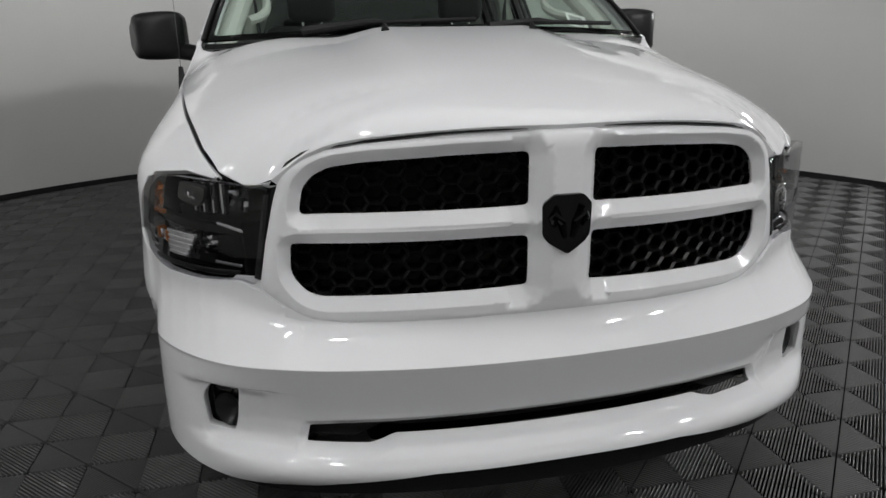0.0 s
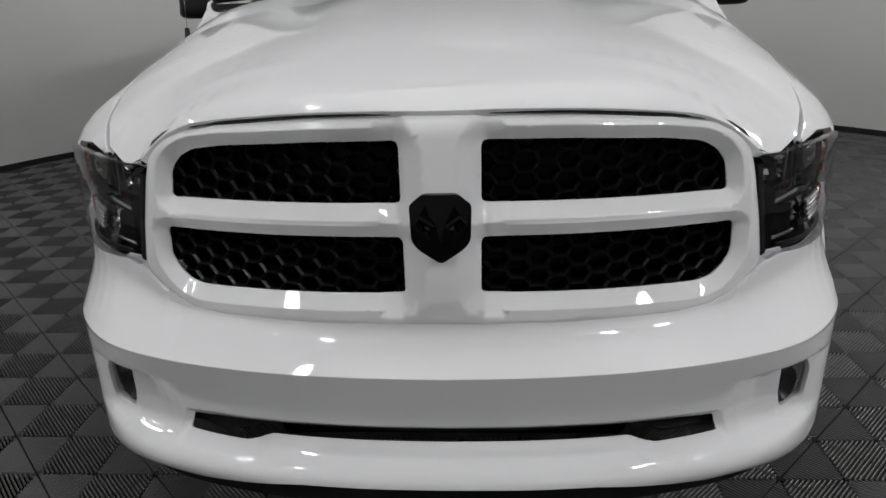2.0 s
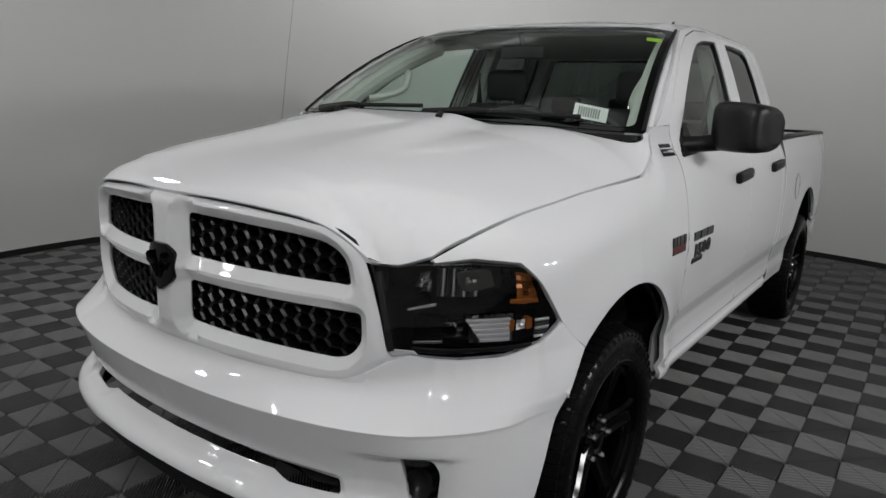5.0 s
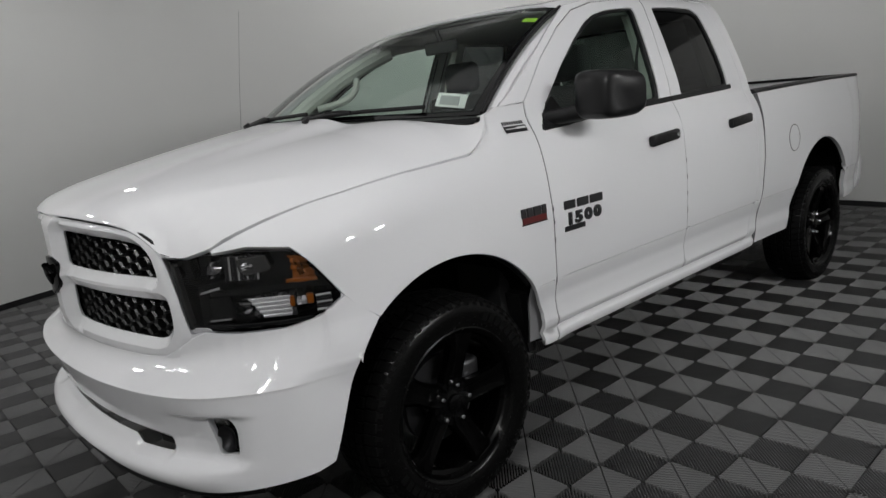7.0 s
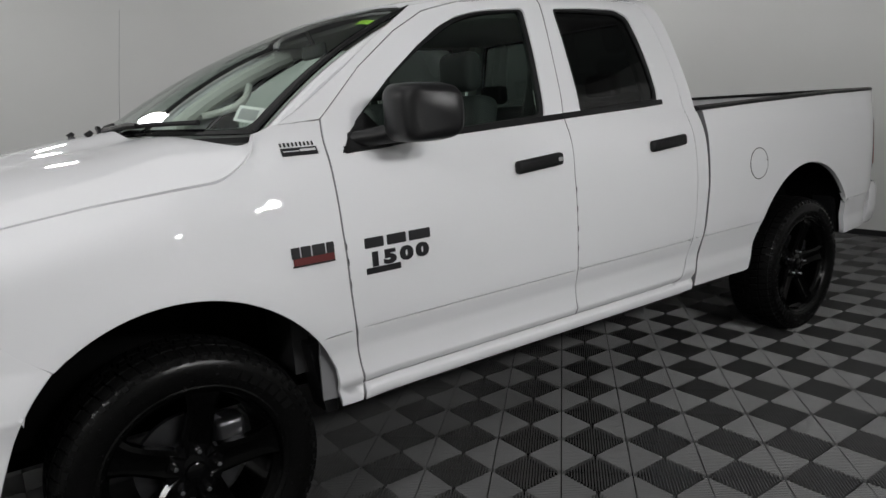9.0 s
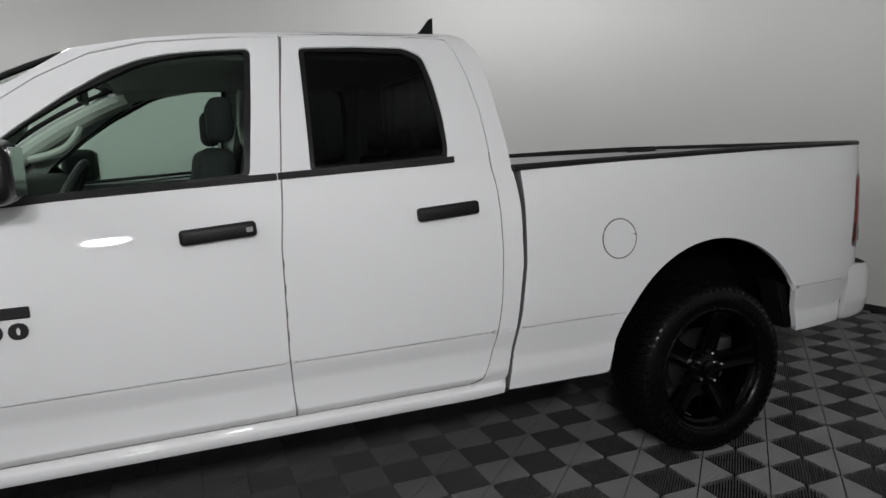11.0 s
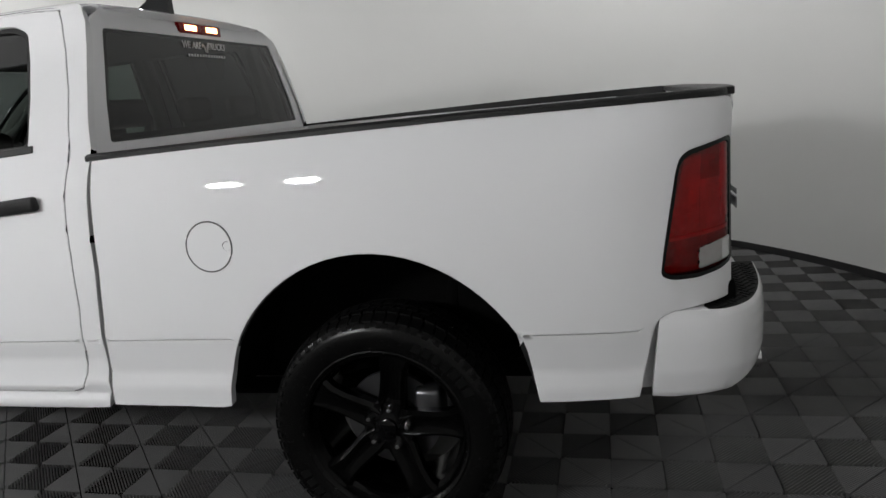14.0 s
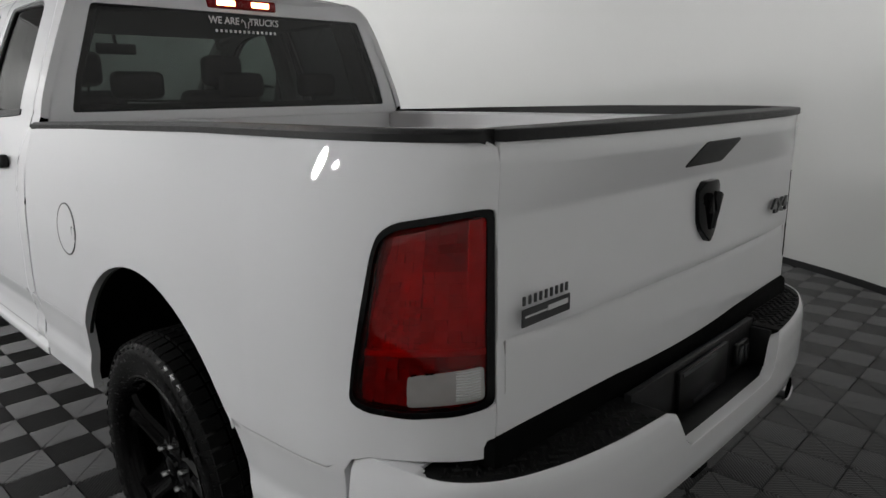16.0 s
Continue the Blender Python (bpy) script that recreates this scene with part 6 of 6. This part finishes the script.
# ---- wheel housings and underbody ----
def liner(hub, rx, rz, s, mud):
    bm = bmesh.new()
    rows = []
    for i in range(25):
        a = radians(9 + 162 * i / 24)
        rows.append([bm.verts.new((hub[0] + (rx + 0.02) * math.cos(a), s * y, hub[1] + (rz + 0.02) * math.sin(a))) for y in (0.955, 0.93, 0.60)])
    for p, q in zip(rows, rows[1:]):
        for j in range(2):
            bm.faces.new((p[j], p[j + 1], q[j + 1], q[j]))
    bm.faces.new([r[2] for r in rows])
    bmesh.ops.recalc_face_normals(bm, faces=bm.faces)
    l = part("wheel_liner", bm, DARK, TRUCK, "black wheel well liner")
    # rolled lip along the body edge
    bm = bmesh.new()
    add_tube(bm, [(hub[0] + (rx + 0.002) * math.cos(radians(a)), s * 0.972, hub[1] + (rz + 0.002) * math.sin(radians(a))) for a in np.linspace(38, 150, 30)], 0.008, 6)
    part("arch_lip", bm, BLACK_TRIM, l)
    bm = bmesh.new()
    # slanted flap along the body edge
    v = [bm.verts.new((hub[0] + dx, s * y, z)) for y in (0.80, 0.915) for dx, z in mud]
    n = len(mud)
    bm.faces.new(v[:n])
    bm.faces.new(v[n:])
    for i in range(n):
        bm.faces.new((v[i], v[(i + 1) % n], v[n + (i + 1) % n], v[n + i]))
    bmesh.ops.recalc_face_normals(bm, faces=bm.faces)
    part("splash_guard", bm, BLACK_TRIM, l, "black splash guard behind the wheel")


for s in (-1, 1):
    liner(HUB_F, 0.535, 0.562, s, [(0.430, 0.70), (0.508, 0.70), (0.514, 0.44), (0.470, 0.44)])
    liner(HUB_R, 0.565, 0.617, s, [(0.440, 0.760), (0.500, 0.735), (0.556, 0.515), (0.510, 0.515)])
part("frame_rail", box(-0.75, 4.65, -0.45, 0.45, 0.36, 0.60, 0.03), DARK, TRUCK, "black ladder frame under the truck")
part("floor_pan", box(0.55, 2.55, -0.90, 0.90, 0.45, 0.56, 0.02), DARK, TRUCK, "black floor pan")
part("bed_underside", box(2.55, 3.0, -0.90, 0.90, 0.50, 0.84, 0.02), DARK, TRUCK)
part("rear_underside", box(4.15, 4.70, -0.80, 0.80, 0.55, 0.84, 0.02), DARK, TRUCK)
part("radiator_support", box(-0.78, -0.50, -0.72, 0.72, 0.45, 1.02, 0.02), DARK, TRUCK)
part("engine_bay", box(-0.55, 0.45, -0.58, 0.58, 0.55, 1.10, 0.02), DARK, TRUCK)
for x in (0.0, 3.577):
    part("axle", add_tube(bmesh.new(), [(x, -0.8, 0.40), (x, 0.8, 0.40)], 0.05, 10), DARK, TRUCK)
for s in (-1, 1):
    part("exhaust_pipe", add_tube(bmesh.new(), [(1.5, s * 0.55, 0.36), (3.2, s * 0.55, 0.38), (4.0, s * 0.60, 0.55), (4.75, s * 0.62, 0.505)], 0.035, 10), DARK, TRUCK)
    part("shock_absorber", add_tube(bmesh.new(), [(3.72, s * 0.62, 0.42), (3.78, s * 0.56, 0.95)], 0.03, 10), DARK, TRUCK)

# ---- cabin ----
part("cabin_floor", box(0.55, 2.55, -0.80, 0.80, 0.56, 0.60), TRIM_DARK, TRUCK)
part("firewall", box(0.40, 0.46, -0.84, 0.84, 0.58, 1.40), TRIM_DARK, TRUCK)
part("dashboard", box(0.36, 0.82, -0.78, 0.78, 1.10, 1.435, 0.05, 4), TRIM_DARK, TRUCK, "dark dashboard")
bm = bmesh.new()
wc, wt = Vector((0.93, -0.37, 1.31)), Matrix.Rotation(radians(-62), 3, "Y")
add_tube(bm, [wc + wt @ Vector((0.19 * math.cos(a), 0.19 * math.sin(a), 0)) for a in np.linspace(0, 2 * math.pi, 32, endpoint=False)], 0.016, 8, True)
for a in (0, 120, 240):
    add_tube(bm, [wc, wc + wt @ Vector((0.185 * math.cos(radians(a)), 0.185 * math.sin(radians(a)), 0))], 0.018, 6)
part("steering_wheel", bm, TRIM_DARK, TRUCK, "black steering wheel")


def seat(y, x, name, rows):
    st = part(name, box(x - 0.50, x + 0.05, y - 0.25, y + 0.25, 0.88, 1.04, 0.05, 3), CLOTH_DARK, TRUCK, "dark cloth seat with a headrest")
    part("backrest", box(x - 0.07, x + 0.07, y - 0.245, y + 0.245, 1.0, 1.52, 0.05, 3, Matrix.Translation((x, 0, 1.0)) @ Matrix.Rotation(radians(10), 4, "Y") @ Matrix.Translation((-x, 0, -1.0))), CLOTH_DARK, st)
    if rows:
        part("headrest", box(x + 0.06, x + 0.16, y - 0.125, y + 0.125, 1.535, 1.715, 0.045, 4), CLOTH_DARK, st)
        bm = bmesh.new()
        for k in (-0.05, 0.05):
            add_tube(bm, [(x + 0.10, y + k, 1.48), (x + 0.11, y + k, 1.56)], 0.007, 6)
        part("headrest_post", bm, CHROME, st)


for y in (-0.40, 0.42):
    seat(y, 1.42, "front_seat", True)
part("centre_seat", box(0.95, 1.40, -0.13, 0.15, 0.88, 1.12, 0.04, 3), CLOTH_DARK, TRUCK, "dark folding centre seat")
RS = part("rear_bench", box(1.95, 2.45, -0.72, 0.72, 0.88, 1.05, 0.04, 3), CLOTH_DARK, TRUCK, "dark cloth rear bench")
part("bench_back", box(2.38, 2.50, -0.72, 0.72, 1.0, 1.45, 0.04, 3), CLOTH_DARK, RS)
for y in (-0.46, 0.03, 0.46):
    part("bench_headrest", box(2.40, 2.47, y - 0.11, y + 0.11, 1.47, 1.585, 0.03, 3), CLOTH_DARK, RS)
bm = bmesh.new()
add_box(bm, 0.985, 1.01, -0.10, 0.14, 1.735, 1.80, 0.012, 3)
add_tube(bm, [(1.0, 0.02, 1.79), (0.97, 0.02, 1.855)], 0.012, 8)
part("rear_view_mirror", bm, TRIM_DARK, WINDSHIELD, "black rear-view mirror")
for s in (-1, 1):
    bm = bmesh.new()
    add_tube(bm, [(1.70, s * 0.80, 1.05), (1.72, s * 0.775, 1.40), (1.735, s * 0.70, 1.70), (1.745, s * 0.64, 1.86)], 0.045, 8)
    part("b_pillar_trim", bm, TRIM_GREY, TRUCK, "inner pillar trim")
    bm = bmesh.new()
    add_tube(bm, [(1.72, s * 0.72, 1.70), (1.66, s * 0.70, 1.40), (1.60, s * 0.62, 1.05)], 0.010, 6, ry=0.03)
    part("seat_belt", bm, TRIM_DARK, TRUCK)
    bm = bmesh.new()
    add_tube(bm, [(1.05, s * 0.66, 1.80), (1.5, s * 0.655, 1.865), (2.4, s * 0.65, 1.86)], 0.03, 8)
    part("roof_rail_trim", bm, HEADLINER, TRUCK)
    bm = bmesh.new()
    add_tube(bm, [(2.44, s * 0.80, 1.0), (2.44, s * 0.79, 1.40), (2.44, s * 0.70, 1.65), (2.44, s * 0.62, 1.85)], 0.05, 8)
    part("c_pillar_trim", bm, TRIM_GREY, TRUCK)

# paper on the dash and the green sticker in the glass
PAPERS = thing("window_sheet", "white printed sheet leaning on the dashboard under the windshield", "paper")
a = Vector((0.378, -0.573, 1.474))
ux, uy = Vector((0.055, -0.115, -0.02)), Vector((0.043, -0.011, 0.045))
ux.normalize()
uy = (uy - ux * uy.dot(ux)).normalized()
uz = ux.cross(uy)
pm = Matrix((ux, uy, uz)).transposed().to_4x4()
pm.translation = a + ux * 0.0645
part("sheet", box(-0.0645, 0.0645, 0.0, 0.065, -0.001, 0.001, 0.0, 1, pm), PAPER, PAPERS, smooth=False)
bm = bmesh.new()
for k in range(9):
    add_box(bm, -0.048 + 0.0095 * k, -0.0415 + 0.0095 * k, 0.010, 0.053, -0.0018, 0.0018, 0.0, 1, pm)
part("print_bars", bm, INK, PAPERS, "columns of unreadable print", smooth=False)
STICK = thing("windshield_sticker", "small bright green sticker inside the windshield", "sticker")
a, b, c = Vector(ws_map(-0.955, 0.78)), Vector(ws_map(-0.86, 0.785)), Vector(ws_map(-0.952, 0.85))
ux, uy = (b - a).normalized(), (c - a)
uy = (uy - ux * uy.dot(ux)).normalized()
uz = ux.cross(uy)
pm = Matrix((ux, uy, uz)).transposed().to_4x4()
pm.translation = a - Vector((0, 0, 0.0022))
part("sticker_sheet", box(0.0, 0.062, 0.0, 0.042, -0.0006, 0.0006, 0.0, 1, pm), GREEN, STICK, smooth=False)
bm = bmesh.new()
add_box(bm, 0.012, 0.026, 0.012, 0.018, 0.0006, 0.001, 0.0, 1, pm)
add_box(bm, 0.034, 0.046, 0.026, 0.031, 0.0006, 0.001, 0.0, 1, pm)
part("sticker_print", bm, INK, STICK, smooth=False)


# ---- badges on the driver's side ----
def side_frame(x, z):
    """Matrix with x along the truck, y up, z outwards from the driver's side."""
    y = -cab_y(x, z)
    up = Vector((0, -(cab_y(x, z + 0.03) - cab_y(x, z - 0.03)), 0.06)).normalized()
    out = Vector((1, 0, 0)).cross(up).normalized()
    m = Matrix((Vector((1, 0, 0)), up, out)).transposed().to_4x4()
    m.translation = (x, y, z)
    return m


NAME = part("name_badge", box(-0.131, 0.006, -0.056, -0.034, -0.002, 0.005, 0.002, 1, side_frame(0.757, 0.984)), BADGE, TRUCK, "black model name and number on the door", smooth=False)
for c, x in (("1", 0.662), ("5", 0.722), ("0", 0.790), ("0", 0.858)):
    part("numeral", text_bm(c, 0.064, side_frame(x, 0.976) @ Matrix.Diagonal((1.55, 1, 1, 1)), 0.005, offset=0.0040), BADGE, NAME, smooth=False)
mm = side_frame(0.757, 0.984)
for x0, x1 in ((-0.130, -0.055), (-0.042, 0.036), (0.048, 0.138)):
    part("badge_bar", box(x0, x1, 0.034, 0.070, -0.002, 0.005, 0.003, 1, mm), BADGE, NAME, smooth=False)
mm = side_frame(0.440, 1.035)
EB = part("engine_badge", box(-0.070, 0.074, -0.030, -0.004, -0.002, 0.004, 0.002, 1, mm), BADGE_RED, TRUCK, "small black and red engine badge", smooth=False)
for x0, x1 in ((-0.074, -0.046), (-0.040, -0.008), (-0.002, 0.042), (0.048, 0.074)):
    part("badge_bar", box(x0, x1, -0.006, 0.030, -0.002, 0.006, 0.002, 1, mm), BADGE, EB, smooth=False)
part("badge_edge", box(-0.074, 0.074, -0.034, -0.029, -0.002, 0.005, 0.001, 1, mm), BADGE, EB, smooth=False)
y = fender_y(0.465, 1.365)
up = Vector((0, -(fender_y(0.465, 1.38) - fender_y(0.465, 1.35)), 0.03)).normalized()
mm = Matrix((Vector((1, 0, 0)), up, Vector((1, 0, 0)).cross(up))).transposed().to_4x4()
mm.translation = (0.468, -y - 0.001, 1.372)
dealer_badge(mm, 0.125, 0.055, TRUCK)

# ---- floor tiles ----
TP, TH = 0.198, 0.14
ORG = (1.127, -0.998)
tv, tf = [], []
pitch = 2 * TH / 24
for q in range(4):
    ca, sa = math.cos(math.pi / 2 * q), math.sin(math.pi / 2 * q)
    for k in range(24):
        v0 = (k - 11.5) * pitch
        u0, u1 = abs(v0) + 0.0032, TH - 0.0026
        s0 = len(tv)
        for u in (u0, u1):
            for dv, z in ((-0.0027, -0.020), (-0.0025, -0.0030), (-0.0017, -0.0008), (-0.0006, 0.0), (0.0006, 0.0), (0.0017, -0.0008), (0.0025, -0.0030), (0.0027, -0.020)):
                tv.append((u * ca - (v0 + dv) * sa, u * sa + (v0 + dv) * ca, z))
        for j in range(7):
            tf.append((s0 + j, s0 + j + 1, s0 + 9 + j, s0 + 8 + j)[::-1])
tv = np.array(tv)
c45 = math.cos(math.pi / 4)
tv = np.stack([(tv[:, 0] - tv[:, 1]) * c45, (tv[:, 0] + tv[:, 1]) * c45, tv[:, 2]], 1)
tf = np.array(tf)
tile_mesh = bpy.data.meshes.new("tile")
tile_mesh.from_pydata(tv.tolist(), [], tf.tolist())
tile_mesh.polygons.foreach_set("use_smooth", [True] * len(tf))
tile_mesh.materials.append(TILE)
spots = []
for i in range(-32, 40):
    for j in range(-34, 36):
        if (i + j) % 2 == 0:
            cx, cy = ORG[0] + TP * (i + 1), ORG[1] + TP * j
            if math.hypot(cx - ROOM_X, cy - ROOM_Y) < ROOM_R + 0.14:
                sx = min(max(cx, -1.5), 5.2)
                spots.append((math.hypot(cx - sx, cy + 1.75), cx, cy))
spots.sort()
for d, cx, cy in spots[:300]:
    ob = new("tile", tile_mesh)
    ob.location = (cx, cy, 0)
    ob.parent = FLOOR
rest = np.array([(cx, cy, 0.0) for d, cx, cy in spots[300:]])
nv = len(tv)
V = (rest[:, None, :] + tv[None, :, :]).reshape(-1, 3)
Fq = (np.arange(len(rest))[:, None, None] * nv + tf[None, :, :]).reshape(-1, 4)
me = bpy.data.meshes.new("far_tiles")
me.vertices.add(len(V))
me.vertices.foreach_set("co", V.ravel())
me.loops.add(Fq.size)
me.loops.foreach_set("vertex_index", Fq.ravel().astype(np.int32))
me.polygons.add(len(Fq))
me.polygons.foreach_set("loop_start", np.arange(0, Fq.size, 4, dtype=np.int32))
me.polygons.foreach_set("use_smooth", np.ones(len(Fq), dtype=bool))
me.update(calc_edges=True)
me.materials.append(TILE)
ft = new("far_tiles", me)
ft.parent = FLOOR
tagged(ft, "ribbed grey plastic tiles farther off", kind="stuff")
